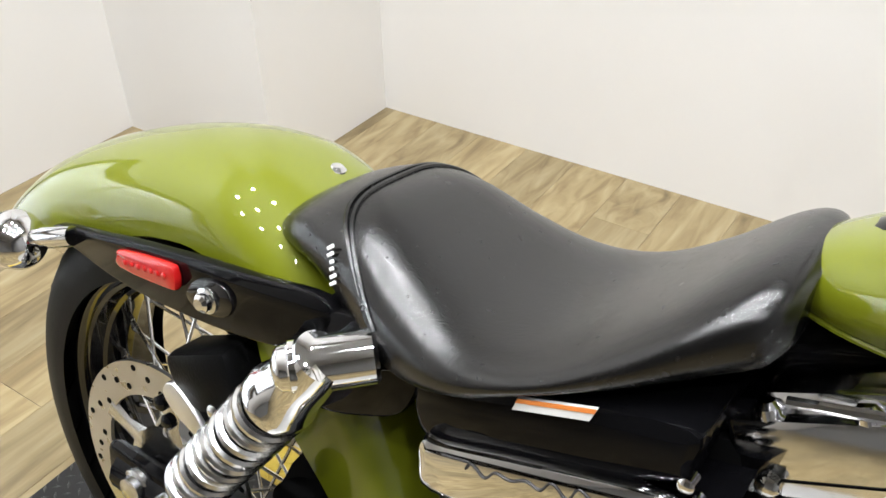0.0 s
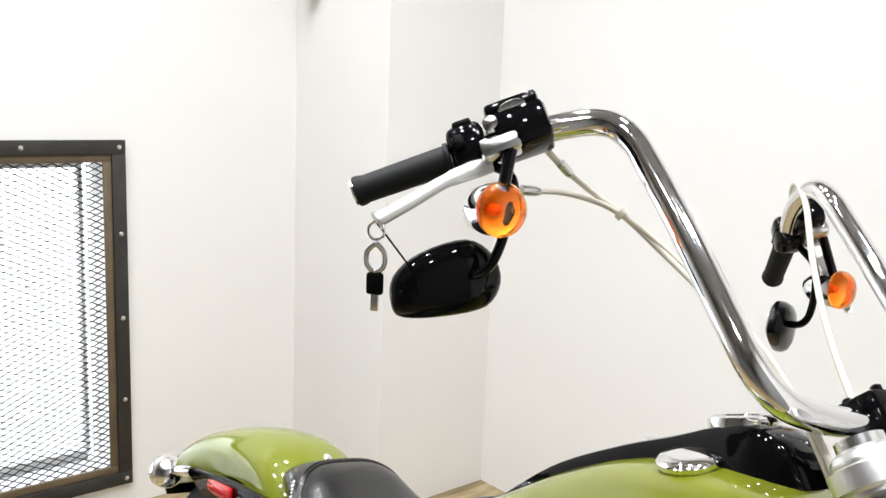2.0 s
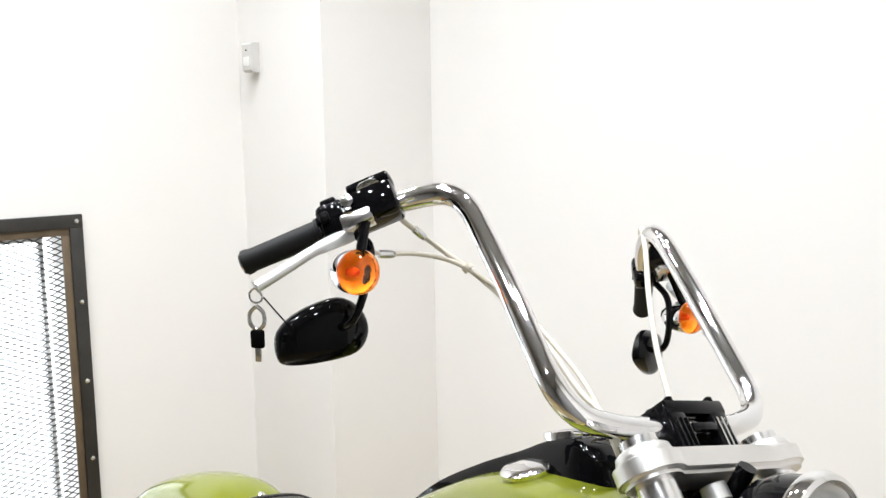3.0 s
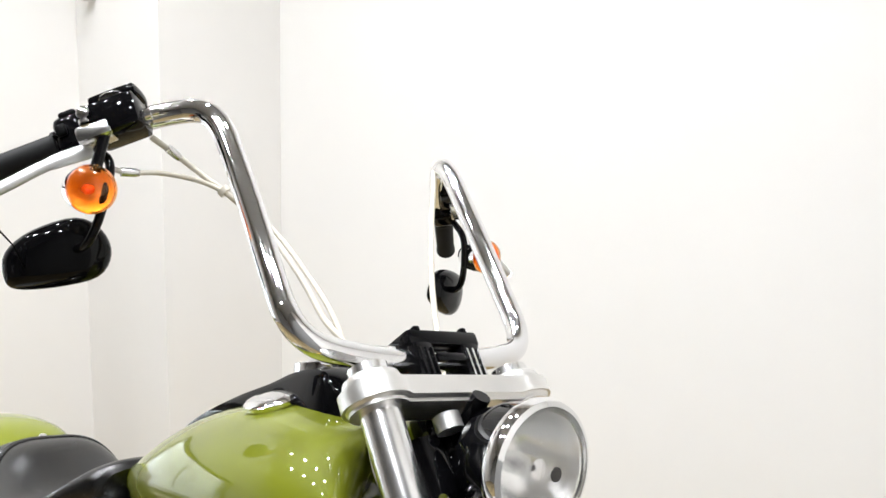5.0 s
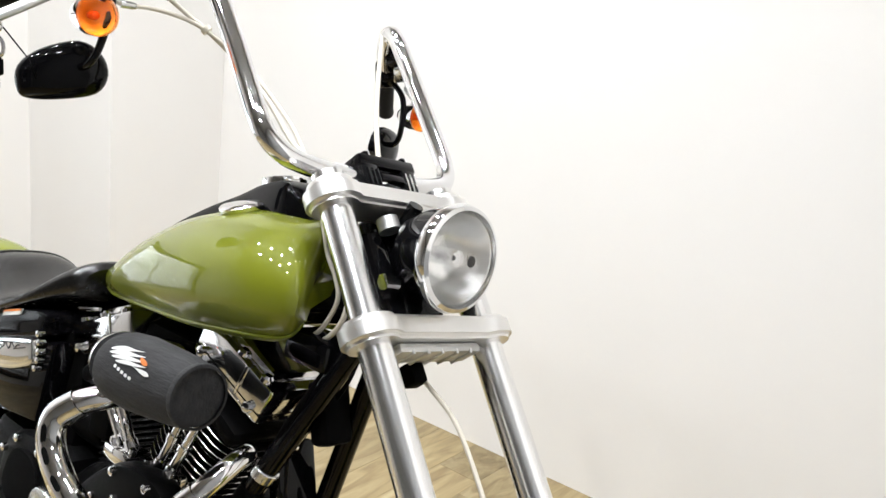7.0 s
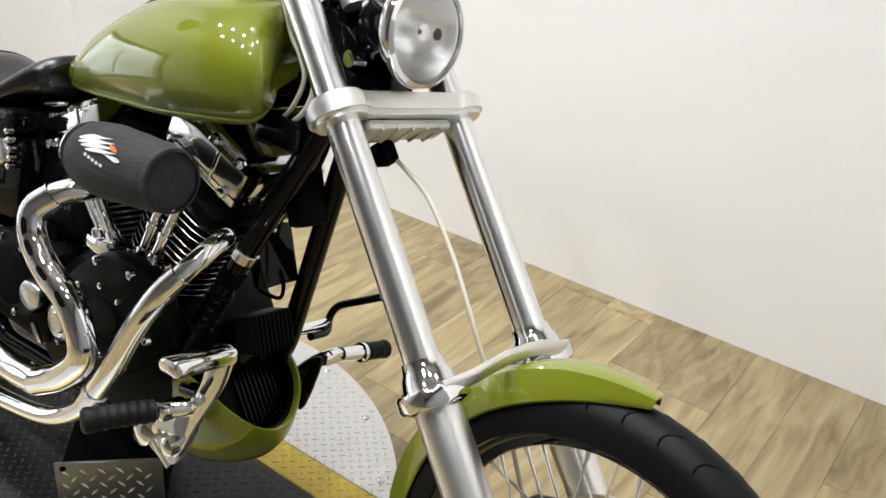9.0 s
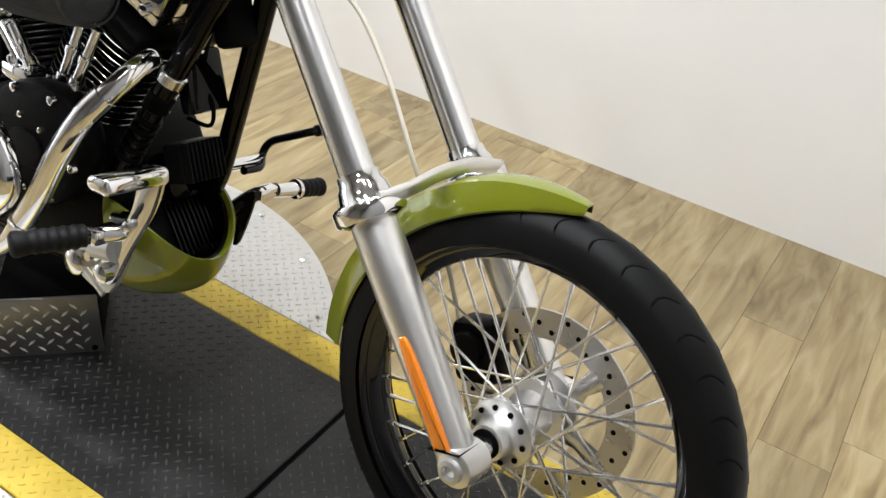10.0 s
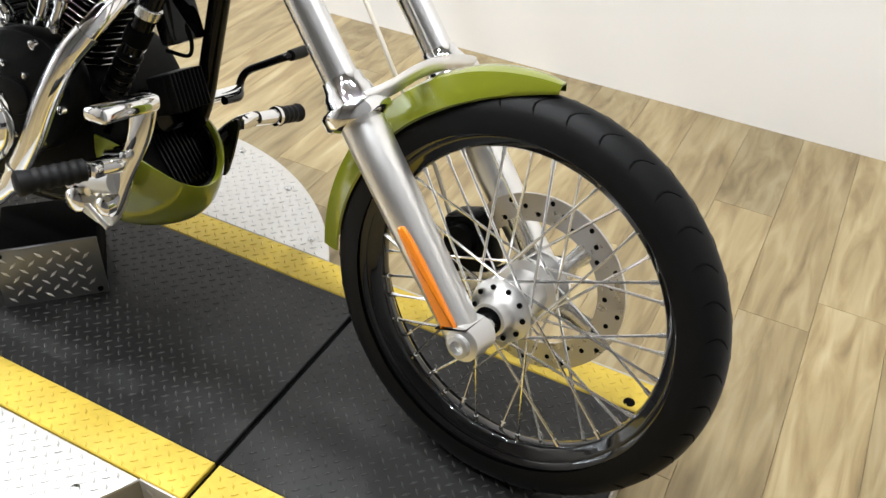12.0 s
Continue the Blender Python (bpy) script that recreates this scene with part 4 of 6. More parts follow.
def tank():
    secs = []
    n = 44
    edge = []
    for k in range(n + 1):
        u = k / n
        x = TX[0] + (TX[-1] - TX[0]) * (0.5 - 0.5 * math.cos(math.pi * u))
        top, low, w = between(TX, TT, x), between(TX, TB, x), between(TX, TW, x)
        mid = low + (top - low) * 0.42
        ring = []
        for i in range(48):
            a = 2 * math.pi * i / 48
            c, s = math.cos(a), math.sin(a)
            h = (top - mid) if s > 0 else (mid - low)
            pw = 0.92 if s > 0 else 0.8
            y = w * math.copysign(abs(c) ** 0.82, c)
            notch = 0.75 * max(0, (x - 1.09) / 0.094) ** 1.5 * max(0, 0.12 - abs(y))
            z = mid + h * s ** pw if s > 0 else mid - h * (abs(s) / 0.72) ** 0.85
            if s < -0.72:
                # tunnel over the frame's backbone
                z = low + h * 0.75 * min(1.0, (abs(s) - 0.72) / 0.2)
            ring.append((x - notch, y, z))
        secs.append(ring)
        if 2 < k < n - 1:
            edge.append([(ring[j][0], ring[j][1] * 1.01, ring[j][2] - 0.001) for j in (29, 43)])
    t = part("fuel_tank", loft(secs), PAINT, bike, "glossy olive green teardrop fuel tank")
    for side in (0, 1):
        part("pinch_seam", tube([p[side] for p in edge], 0.0026, 8), PAINT, t)
    cap = part("fuel_cap", lathe([(-0.015, 0.03), (0.002, 0.032), (0.005, 0.036), (0.011, 0.037), (0.015, 0.033), (0.017, 0.018), (0.018, 0.0)], (0.945, -0.055, 0.979), (0.9, -0.13, 1.215), 40), CHROME, t, "round chrome fuel cap")
    # console down the middle of the tank, and the speedometer at its top
    cx = [0.612, 0.72, 0.82, 0.9, 0.96, 1.02, 1.06, 1.1]
    cz = [0.806, 0.902, 0.963, 1.003, 1.034, 1.047, 1.022, 0.96]
    cw = [0.024, 0.029, 0.032, 0.034, 0.04, 0.046, 0.043, 0.03]
    rings = []
    for k in range(25):
        x = cx[0] + (cx[-1] - cx[0]) * k / 24
        w, top = between(cx, cw, x), between(cx, cz, x)
        low = between(TX, TT, x) - 0.03
        rings.append([(x, -w * 1.15, low), (x, -w, top - 0.012), (x, -w * 0.85, top - 0.003), (x, -w * 0.4, top), (x, w * 0.4, top), (x, w * 0.85, top - 0.003), (x, w, top - 0.012), (x, w * 1.15, low)])
    c = part("dash_console", loft(rings), GLOSS, t, "gloss black dash console")
    part("speedometer", lathe([(-0.01, 0.04), (0.002, 0.042), (0.008, 0.041), (0.01, 0.036), (0.007, 0.034)], (0.965, 0.006, 1.036), (0.9, 0.0, 1.25), 36), CHROME, c, "chrome rimmed speedometer")
    part("console_bolt", lathe([(0, 0.014), (0.012, 0.013), (0.015, 0.007)], (0.845, 0.012, 0.964), (0.825, 0.012, 1.2), 18), CHROME, c)


tank()

SX = [0.135, 0.15, 0.175, 0.22, 0.27, 0.33, 0.395, 0.455, 0.518, 0.56, 0.585, 0.601, 0.611]
ST = [0.675, 0.695, 0.714, 0.731, 0.733, 0.711, 0.692, 0.7, 0.745, 0.785, 0.803, 0.805, 0.797]
SB = [0.665, 0.665, 0.665, 0.66, 0.638, 0.617, 0.636, 0.668, 0.695, 0.713, 0.724, 0.733, 0.748]
SW = [0.05, 0.075, 0.093, 0.11, 0.125, 0.147, 0.16, 0.158, 0.147, 0.132, 0.12, 0.11, 0.095]


def seat():
    secs = []
    n = 48
    for k in range(n + 1):
        x = SX[0] + (SX[-1] - SX[0]) * (0.5 - 0.5 * math.cos(math.pi * k / n))
        top, low, w = between(SX, ST, x), between(SX, SB, x), between(SX, SW, x)
        ring = []
        h = top - low
        for i in range(40):
            a = 2 * math.pi * i / 40
            c, s = math.cos(a), math.sin(a)
            mid = low + h * 0.45
            z = mid + (h * 0.55 * abs(s) ** 0.95 if s > 0 else -h * 0.45 * abs(s) ** 0.6)
            ring.append((x, (w if c < 0 else w * 0.82) * math.copysign(abs(c) ** (0.66 if s > 0 else 0.4), c), z))
        secs.append(ring)
    s = part("seat", loft(secs), LEATHER, bike, "black leather solo seat with a raised back")
    # seam over the raised back, and the base pan
    for x in (0.222, 0.23):
        pts = []
        for i in range(33):
            a = math.pi * i / 32
            c, sn = math.cos(a), math.sin(a)
            along = x + 0.085 * (1 - sn) ** 1.2
            top, low, w = between(SX, ST, along), between(SX, SB, along), between(SX, SW, along)
            mid = low + (top - low) * 0.45
            pts.append((along, ((w if c < 0 else w * 0.82) + 0.0008) * math.copysign(abs(c) ** 0.66, c), mid + (top - low) * 0.55 * abs(sn) ** 0.95 + 0.0008))
        part("seam", tube(pts, 0.0024, 6), LEATHER, s)
    tag = bmesh.new()
    rnd = random.Random(2)
    for k in range(6):
        block((0.0, 0.001 * (k % 2), 0.018 - k * 0.0062), (0.0016, 0.005 + 0.004 * rnd.random(), 0.0032), Matrix.Rotation(radians(-18), 4, "X"), 0.0005, tag)
    part("seat_tag", tag, WHITE, s, "small white maker's tag", m=pose(0.252, -0.1215, 0.69, -22, 10, 80))


seat()


def rear_fender():
    """An arched fender that follows the wheel from behind it round to the front."""
    angles = [158, 150, 138, 125, 112, 100, 88, 76, 64, 52, 38, 22, 6, -8]
    radii = [0.428, 0.413, 0.397, 0.389, 0.385, 0.389, 0.401, 0.414, 0.408, 0.385, 0.372, 0.365, 0.362, 0.36]
    halfs = [0.06, 0.085, 0.1, 0.106, 0.108, 0.108, 0.108, 0.108, 0.108, 0.108, 0.106, 0.104, 0.102, 0.1]
    skirt = [0.03, 0.06, 0.085, 0.1, 0.1, 0.095, 0.09, 0.09, 0.1, 0.12, 0.12, 0.1, 0.08, 0.07]
    secs = []
    n = 56
    idx = list(range(len(angles)))
    for k in range(n + 1):
        q = k / n * (len(angles) - 1)
        a, r, w, sk = radians(between(idx, angles, q)), between(idx, radii, q), between(idx, halfs, q), between(idx, skirt, q)
        out = Vector((math.cos(a), 0, math.sin(a)))
        cross = [(-w, r - sk), (-w * 1.0, r - sk * 0.6 - 0.02)]
        for j in range(13):
            b = -math.pi / 2 + math.pi * j / 12
            cross.append((w * math.copysign(abs(math.sin(b)) ** 0.92, b), r - 0.06 + 0.06 * abs(math.cos(b)) ** 0.95))
        cross += [(w * 1.0, r - sk * 0.6 - 0.02), (w, r - sk)]
        inner = [(y * 0.965, rr - 0.003) for y, rr in cross[::-1]]
        secs.append([REAR + out * rr + Vector((0, y, 0)) for y, rr in cross + inner])
    f = part("rear_fender", loft(secs), PAINT, bike, "glossy olive green rear fender")
    part("fender_hole", lathe([(0, 0.008), (0.0015, 0.008)], (0.035, 0.03, 0.712), (0.035, 0.04, 1), 14), MATTE, f)
    part("seat_knob", lathe([(-0.01, 0.01), (0.006, 0.01), (0.01, 0.006)], (0.135, 0.02, 0.7), (0.16, 0.02, 1), 16), CHROME, f)
    for sgn in (-1, 1):
        strut = slab(smooth_outline([(-0.142, 0.596), (-0.09, 0.579), (-0.011, 0.568), (0.096, 0.572), (0.189, 0.586), (0.228, 0.606), (0.262, 0.64), (0.244, 0.66), (0.17, 0.65), (0.043, 0.633), (-0.06, 0.614)], 4), sgn * 0.112, sgn * 0.128, 0.004)
        s = part("fender_strut", strut, GLOSS, bike, "gloss black fender strut")
        part("strut_plate", slab(smooth_outline([(0.078, 0.6), (0.095, 0.588), (0.13, 0.594), (0.142, 0.612), (0.128, 0.628), (0.094, 0.622)], 3), sgn * 0.126, sgn * 0.132, 0.002), RIM, s)
        part("strut_bolt", lathe([(0, 0.0135), (0.003, 0.0135), (0.004, 0.01), (0.01, 0.0095), (0.013, 0.006)], (0.11, sgn * 0.132, 0.606), (0.11, sgn, 0.606), 18), CHROME, s)
        refl = slab(smooth_outline([(-0.014, 0.596), (-0.018, 0.61), (-0.01, 0.617), (0.056, 0.627), (0.068, 0.622), (0.07, 0.606), (0.06, 0.6)], 3), sgn * 0.128, sgn * 0.138, 0.003)
        red = part("red_reflector", refl, RED, s, "red side reflector")
        for k in range(7):
            part("prism", lathe([(0, 0.0032), (0.0012, 0.003), (0.002, 0.0012)], (-0.004 + k * 0.0098, sgn * 0.138, 0.6065 + k * 0.0012), (-0.004 + k * 0.0098, sgn * 9, 0.6065 + k * 0.0012), 10), RED, red)
        part("signal_stalk", lathe([(0, 0.011), (0.04, 0.011), (0.06, 0.008), (0.1, 0.008)], (-0.1, sgn * 0.13, 0.6), (-0.19, sgn * 0.15, 0.572), 16), CHROME, s)
        c = Vector((-0.19, sgn * 0.145, 0.57))
        sig = part("rear_turn_signal", lathe([(-0.04, 0.006), (-0.036, 0.018), (-0.024, 0.029), (-0.006, 0.034), (0.002, 0.034), (0.002, 0.03), (-0.006, 0.028), (-0.022, 0.012)], c, c + Vector((-1, 0, 0)), 26), CHROME, s, "chrome turn signal with a clear domed lens")
        part("lens", lathe([(0.001, 0.0325), (0.01, 0.031), (0.02, 0.025), (0.028, 0.014), (0.031, 0.004)], c, c + Vector((-1, 0, 0)), 26), CLEAR, sig, "clear domed lens")
        part("bulb", lathe([(-0.02, 0.006), (0.0, 0.007), (0.008, 0.004)], c, c + Vector((-1, 0, 0)), 12), AMBER_FLAT, sig)


rear_fender()


# ---- rear suspension, swingarm, rear brake ----
GAITER_LOW, GAITER_TOP = (0.232, -0.135, 0.335), (0.228, -0.135, 0.9)


def rear_end():
    for sgn in (-1, 1):
        arm = part("swingarm", tube(rounded_path([(-0.04, sgn * 0.13, 0.318), (0.1, sgn * 0.128, 0.318), (0.3, sgn * 0.12, 0.335), (0.5, sgn * 0.1, 0.36)], 0.05), 0.026, 12, flat=1.0), GLOSS, bike, "gloss black swingarm")
        part("axle_plate", block((0.0, sgn * 0.133, 0.318), (0.12, 0.02, 0.07), bevel=0.01), GLOSS, arm)
        part("axle_nut", lathe([(0, 0.022), (0.006, 0.022), (0.008, 0.017), (0.016, 0.016), (0.018, 0.01)], (0, sgn * 0.143, 0.322), (0, sgn, 0.322), 20), POLISHED, arm)
        top, low = (Vector((0.278, -0.172, 0.63)), Vector((0.098, -0.172, 0.375))) if sgn < 0 else (Vector((0.25, 0.15, 0.585)), Vector((0.09, 0.15, 0.36)))
        d = (low - top).normalized()
        L = (low - top).length
        sh = part("shock_absorber", lathe([(-0.02, 0.012), (-0.015, 0.024), (0.0, 0.027), (0.02, 0.029), (0.05, 0.03), (0.055, 0.034), (0.066, 0.034), (0.068, 0.014), (L - 0.05, 0.014), (L - 0.048, 0.026), (L - 0.036, 0.025), (L - 0.02, 0.018), (L + 0.012, 0.017)], top, low, 28), CHROME, bike, "chrome coil-over shock absorber")
        u = d.orthogonal().normalized()
        v = d.cross(u)
        turns, n = 10.5, 220
        pts = [top + d * (0.07 + (L - 0.12) * i / n) + (u * math.cos(a) + v * math.sin(a)) * 0.0288 for i, a in ((i, 2 * math.pi * turns * i / n) for i in range(n + 1))]
        part("spring", tube(pts, 0.0054, 8), POLISHED, sh)
        part("mount_cover", lathe([(-0.034, 0.008), (-0.031, 0.016), (-0.026, 0.0205), (-0.02, 0.0215), (-0.018, 0.0235), (0.05, 0.0235), (0.054, 0.02)], top, top + Vector((0.72, -0.66 * sgn, 0.16)), 30), CHROME, sh, "chrome shock mount cover")
        part("damper_rod", lathe([(0.067, 0.0175), (L - 0.048, 0.0175)], top, low, 20), MATTE, sh)
        part("lower_bolt", lathe([(0.0, 0.017), (0.012, 0.016)], low + Vector((0, sgn * 0.01, 0)), low + Vector((0, sgn, 0)), 16), POLISHED, sh)
    part("frame_gusset", slab(smooth_outline([(0.2, 0.55), (0.25, 0.545), (0.3, 0.562), (0.338, 0.585), (0.352, 0.63), (0.33, 0.655), (0.25, 0.65), (0.205, 0.6)], 4), -0.128, -0.112, 0.004), GLOSS, bike, "gloss black frame gusset")
    cal = part("rear_caliper", block((0.1, -0.108, 0.505), (0.1, 0.06, 0.07), Matrix.Rotation(radians(-25), 4, "Y"), 0.012), WRINKLE, bike, "black rear brake caliper")
    bolt = slab(smooth_outline([(0.046, 0.474), (0.056, 0.49), (0.074, 0.485), (0.1, 0.463), (0.112, 0.446), (0.105, 0.436), (0.088, 0.442), (0.06, 0.456)], 4), -0.142, -0.13, 0.003)
    part("caliper_cover", bolt, SATIN, cal)
    part("caliper_arm", block((0.085, -0.12, 0.455), (0.08, 0.03, 0.06), Matrix.Rotation(radians(35), 4, "Y"), 0.012), WRINKLE, cal)
    for x, z in ((0.035, 0.45), (0.045, 0.43), (0.118, 0.48)):
        part("caliper_bolt", lathe([(0, 0.009), (0.008, 0.009), (0.011, 0.005)], (x, -0.13, z), (x, -9, z), 12), GLOSS if x < 0.1 else POLISHED, cal)
    part("belt_guard", slab(smooth_outline([(0.14, 0.25), (0.235, 0.25), (0.25, 0.38), (0.225, 0.46), (0.19, 0.43), (0.16, 0.34)], 3), -0.1, -0.093, 0.002), MATTE, bike, "black guard beside the rear wheel")
    part("spring_gaiter", lathe([(k * 0.008, 0.024 if k % 2 else 0.0195) for k in range(14)], GAITER_LOW, GAITER_TOP, 20), MATTE, bike, "ribbed black rubber gaiter")


rear_end()


# ---- frame ----
def frame_tubes():
    for sgn in (-1, 1):
        part("frame_rail", tube(rounded_path([(1.222, sgn * 0.03, 0.85), (1.035, -0.078, 0.42) if sgn < 0 else (1.118, 0.065, 0.40), (0.99, sgn * 0.092, 0.25), (0.5, sgn * 0.1, 0.22), (0.42, sgn * 0.1, 0.4), (0.36, sgn * 0.1, 0.62), (0.24, sgn * 0.1, 0.64)], 0.06), 0.018, 12), GLOSS, bike, "gloss black steel frame tube")
        part("seat_rail", tube([(0.3, sgn * 0.09, 0.62), (0.62, sgn * 0.07, 0.685)], 0.014, 12), GLOSS, bike)
    part("tube_strip", tube([(1.15, 0.052, 0.615), (1.122, 0.05, 0.43)], 0.0055, 8), CHROME, bike, "chrome strip on the frame tube")
    part("backbone", tube([(0.55, 0, 0.7), (1.2, 0, 0.9)], 0.03, 14), GLOSS, bike)
    part("steering_head", lathe([(-0.09, 0.036), (0.09, 0.036)], (1.215, 0, 0.915), (1.215 - 0.67, 0, 0.915 + 0.74), 20), GLOSS, bike, "gloss black steering head")


frame_tubes()


# ---- engine ----
CRANK = Vector((0.845, 0, 0.36))


def tilted(angle, origin=CRANK):
    """z along a cylinder that leans ahead by the angle."""
    return Matrix.Translation(origin) @ Matrix.Rotation(radians(angle), 4, "Y")


def cylinder(angle, reach, center, tilt):
    m = tilted(angle)
    box = Matrix.Translation(center) @ Matrix.Rotation(radians(tilt), 4, "Y")
    c = part("cylinder", lathe([(0.13, 0.058), (reach - 0.05, 0.058)], (0, 0, 0), (0, 0, 1), 32), WRINKLE, bike, "black finned engine cylinder", m=m)
    for k in range(14):
        z = 0.15 + k * (reach - 0.215) / 14
        w = 0.083 if k < 11 else 0.09
        ring = smooth_outline([(-w, -w * 0.55), (-w * 0.6, -w), (w * 0.6, -w), (w, -w * 0.55), (w, w * 0.55), (w * 0.6, w), (-w * 0.6, w), (-w, w * 0.55)], 4)
        fin = loft([[(x * s, y * s, z + d) for x, y in ring] for d, s in ((0.0, 0.97), (0.0012, 1.0), (0.0028, 1.0), (0.004, 0.97))])
        part("fin", fin, WRINKLE, c, m=m)
        edge = [(x * 1.001, y * 1.001, z + 0.002) for x, y in ring]
        part("fin_edge", tube(edge + edge[:1], 0.0009, 5), POLISHED, c, m=m)
    head = part("cylinder_head", block((0, 0, reach - 0.055), (0.17, 0.19, 0.035), bevel=0.014), WRINKLE, c, m=m)
    rb = part("rocker_box", block((0, 0, 0.0), (0.185, 0.18, 0.064), bevel=0.007), CHROME_SOFT, bike, "chrome rocker box", m=box)
    part("top_cover", block((0.0, 0, 0.036), (0.14, 0.15, 0.022), bevel=0.011), CHROME_SOFT, rb, m=box)
    part("gasket", block((0, 0, -0.014), (0.1862, 0.1812, 0.0018), bevel=0), MATTE, rb, m=box, smooth=False)
    for x in (-0.064, 0.0, 0.064):
        for y in (-0.078, 0.078):
            part("cover_bolt", lathe([(0, 0.0105), (0.009, 0.01), (0.013, 0.006)], (x, y, 0.028), (x, y, 9), 14), CHROME, rb, m=box)
    for x in (-0.068, 0.068):
        part("cover_bolt", lathe([(0, 0.009), (0.008, 0.009), (0.011, 0.005)], (x, -0.09, 0.004 - 0.02), (x, -9, 0.004 - 0.02), 12), CHROME, rb, m=box)
    part("cover_rib", block((0.03, 0, 0.006), (0.007, 0.186, 0.054), bevel=0.002), CHROME, rb, m=box)
    return m


FRONT_CYL = cylinder(25, 0.405, (1.03, 0, 0.745), 20)
REAR_CYL = cylinder(-23.5, 0.36, (0.68, 0, 0.692), -24)


def bottom_end():
    case = smooth_outline([(0.66, 0.30), (0.70, 0.24), (0.86, 0.22), (1.0, 0.25), (1.05, 0.33), (1.03, 0.43), (0.97, 0.5), (0.88, 0.52), (0.78, 0.5), (0.69, 0.42)], 5)
    c = part("crankcase", slab(case, -0.11, 0.13, 0.015), WRINKLE, bike, "black engine crankcase")
    gear = smooth_outline([(0.765, 0.40), (0.79, 0.34), (0.88, 0.325), (0.98, 0.36), (1.04, 0.44), (1.035, 0.51), (0.98, 0.55), (0.88, 0.54), (0.795, 0.47)], 5)
    g = part("cam_cover", slab(gear, -0.155, -0.105, 0.012), WRINKLE, bike, "black cam cover with bolts")
    t = part("timer_cover", lathe([(0, 0.047), (0.012, 0.046), (0.02, 0.042), (0.021, 0.036), (0.017, 0.034)], (0.82, -0.153, 0.395), (0.82, -9, 0.395), 36), WRINKLE, g)
    part("timer_ring", lathe([(0.017, 0.033), (0.026, 0.032), (0.029, 0.026), (0.027, 0.02), (0.03, 0.017), (0.031, 0.0)], (0.82, -0.153, 0.395), (0.82, -9, 0.395), 36), POLISHED, g, "round machined timer cover")
    for x, z in ((0.795, 0.345), (0.88, 0.337), (0.975, 0.372), (1.028, 0.445), (1.02, 0.505), (0.975, 0.538), (0.885, 0.53), (0.8, 0.465)):
        part("cover_bolt", lathe([(0, 0.008), (0.008, 0.0075), (0.01, 0.004)], (x, -0.155, z), (x, -9, z), 10), CHROME, g)
    for x, z in ((0.84, 0.47), (0.9, 0.49), (0.95, 0.48), (0.985, 0.44), (0.97, 0.4), (0.915, 0.37)):
        part("cover_bolt", lathe([(0, 0.0062), (0.006, 0.006), (0.0085, 0.003)], (x, -0.155, z), (x, -9, z), 10), CHROME, g)
    part("cover_ridge", slab(smooth_outline([(0.87, 0.44), (0.89, 0.41), (0.935, 0.41), (0.955, 0.44), (0.935, 0.465), (0.89, 0.465)], 4), -0.162, -0.154, 0.003), WRINKLE, g)
    for x0, z0, m, off in ((0.945, 0.525, FRONT_CYL, (0.0, 0.03)), (0.845, 0.525, REAR_CYL, (0.0, 0.03))):
        lift = part("lifter_block", block((x0, -0.108, z0 + 0.01), (0.07, 0.05, 0.028), bevel=0.006), CHROME, bike, "chrome lifter block")
        for d in off:
            low = Vector((x0 - 0.014 + d, -0.108, z0 + 0.02))
            top = m @ Vector((-0.018 + d * 1.2, -0.1, 0.33))
            v = (top - low)
            n = v.length
            part("pushrod_tube", lathe([(0, 0.013), (0.02, 0.0125), (0.022, 0.0095), (n * 0.45, 0.0095), (n * 0.46, 0.012), (n * 0.55, 0.012), (n * 0.56, 0.0085), (n, 0.0085)], low, top, 16), CHROME, lift)
        for d in (-0.028, 0.028):
            part("lifter_bolt", lathe([(0, 0.0075), (0.01, 0.007)], (x0 + d, -0.118, z0 + 0.022), (x0 + d, -0.118, 9), 10), CHROME, lift)
    # gearbox and its side cover
    b = part("gearbox", block((0.57, -0.005, 0.37), (0.27, 0.24, 0.2), bevel=0.03), WRINKLE, bike, "black gearbox")
    part("side_cover", slab(smooth_outline([(0.53, 0.36), (0.56, 0.33), (0.64, 0.325), (0.7, 0.36), (0.71, 0.43), (0.67, 0.48), (0.58, 0.48), (0.535, 0.44)], 4), -0.15, -0.115, 0.012), WRINKLE, b)
    part("cover_rim", slab(smooth_outline([(0.56, 0.38), (0.59, 0.35), (0.64, 0.35), (0.675, 0.385), (0.67, 0.43), (0.63, 0.455), (0.58, 0.445)], 4), -0.158, -0.148, 0.004), MATTE, b)
    part("cover_plate", slab(smooth_outline([(0.68, 0.405), (0.7, 0.425), (0.735, 0.42), (0.74, 0.39), (0.715, 0.372), (0.685, 0.38)], 4), -0.17, -0.15, 0.004), POLISHED, b)
    for x, z in ((0.545, 0.435), (0.585, 0.468), (0.66, 0.468), (0.55, 0.355), (0.645, 0.338)):
        part("cover_bolt", lathe([(0, 0.008), (0.008, 0.0075), (0.01, 0.004)], (x, -0.15, z), (x, -9, z), 10), CHROME, b)
    part("cable_tube", tube([(0.715, -0.16, 0.345), (0.74, -0.16, 0.315)], 0.006, 8), CHROME, b)
    part("starter_motor", lathe([(0, 0.035), (0.17, 0.035), (0.18, 0.028)], (0.55, -0.06, 0.52), (0.9, -0.06, 0.52), 24), WRINKLE, bike, "black starter motor")
    part("oil_filter", lathe([(0, 0.036), (0.01, 0.038), (0.075, 0.038), (0.085, 0.03), (0.087, 0.0)], (1.0, 0.02, 0.40), (1.24, 0.02, 0.42), 24), GLOSS, bike, "black oil filter")


bottom_end()


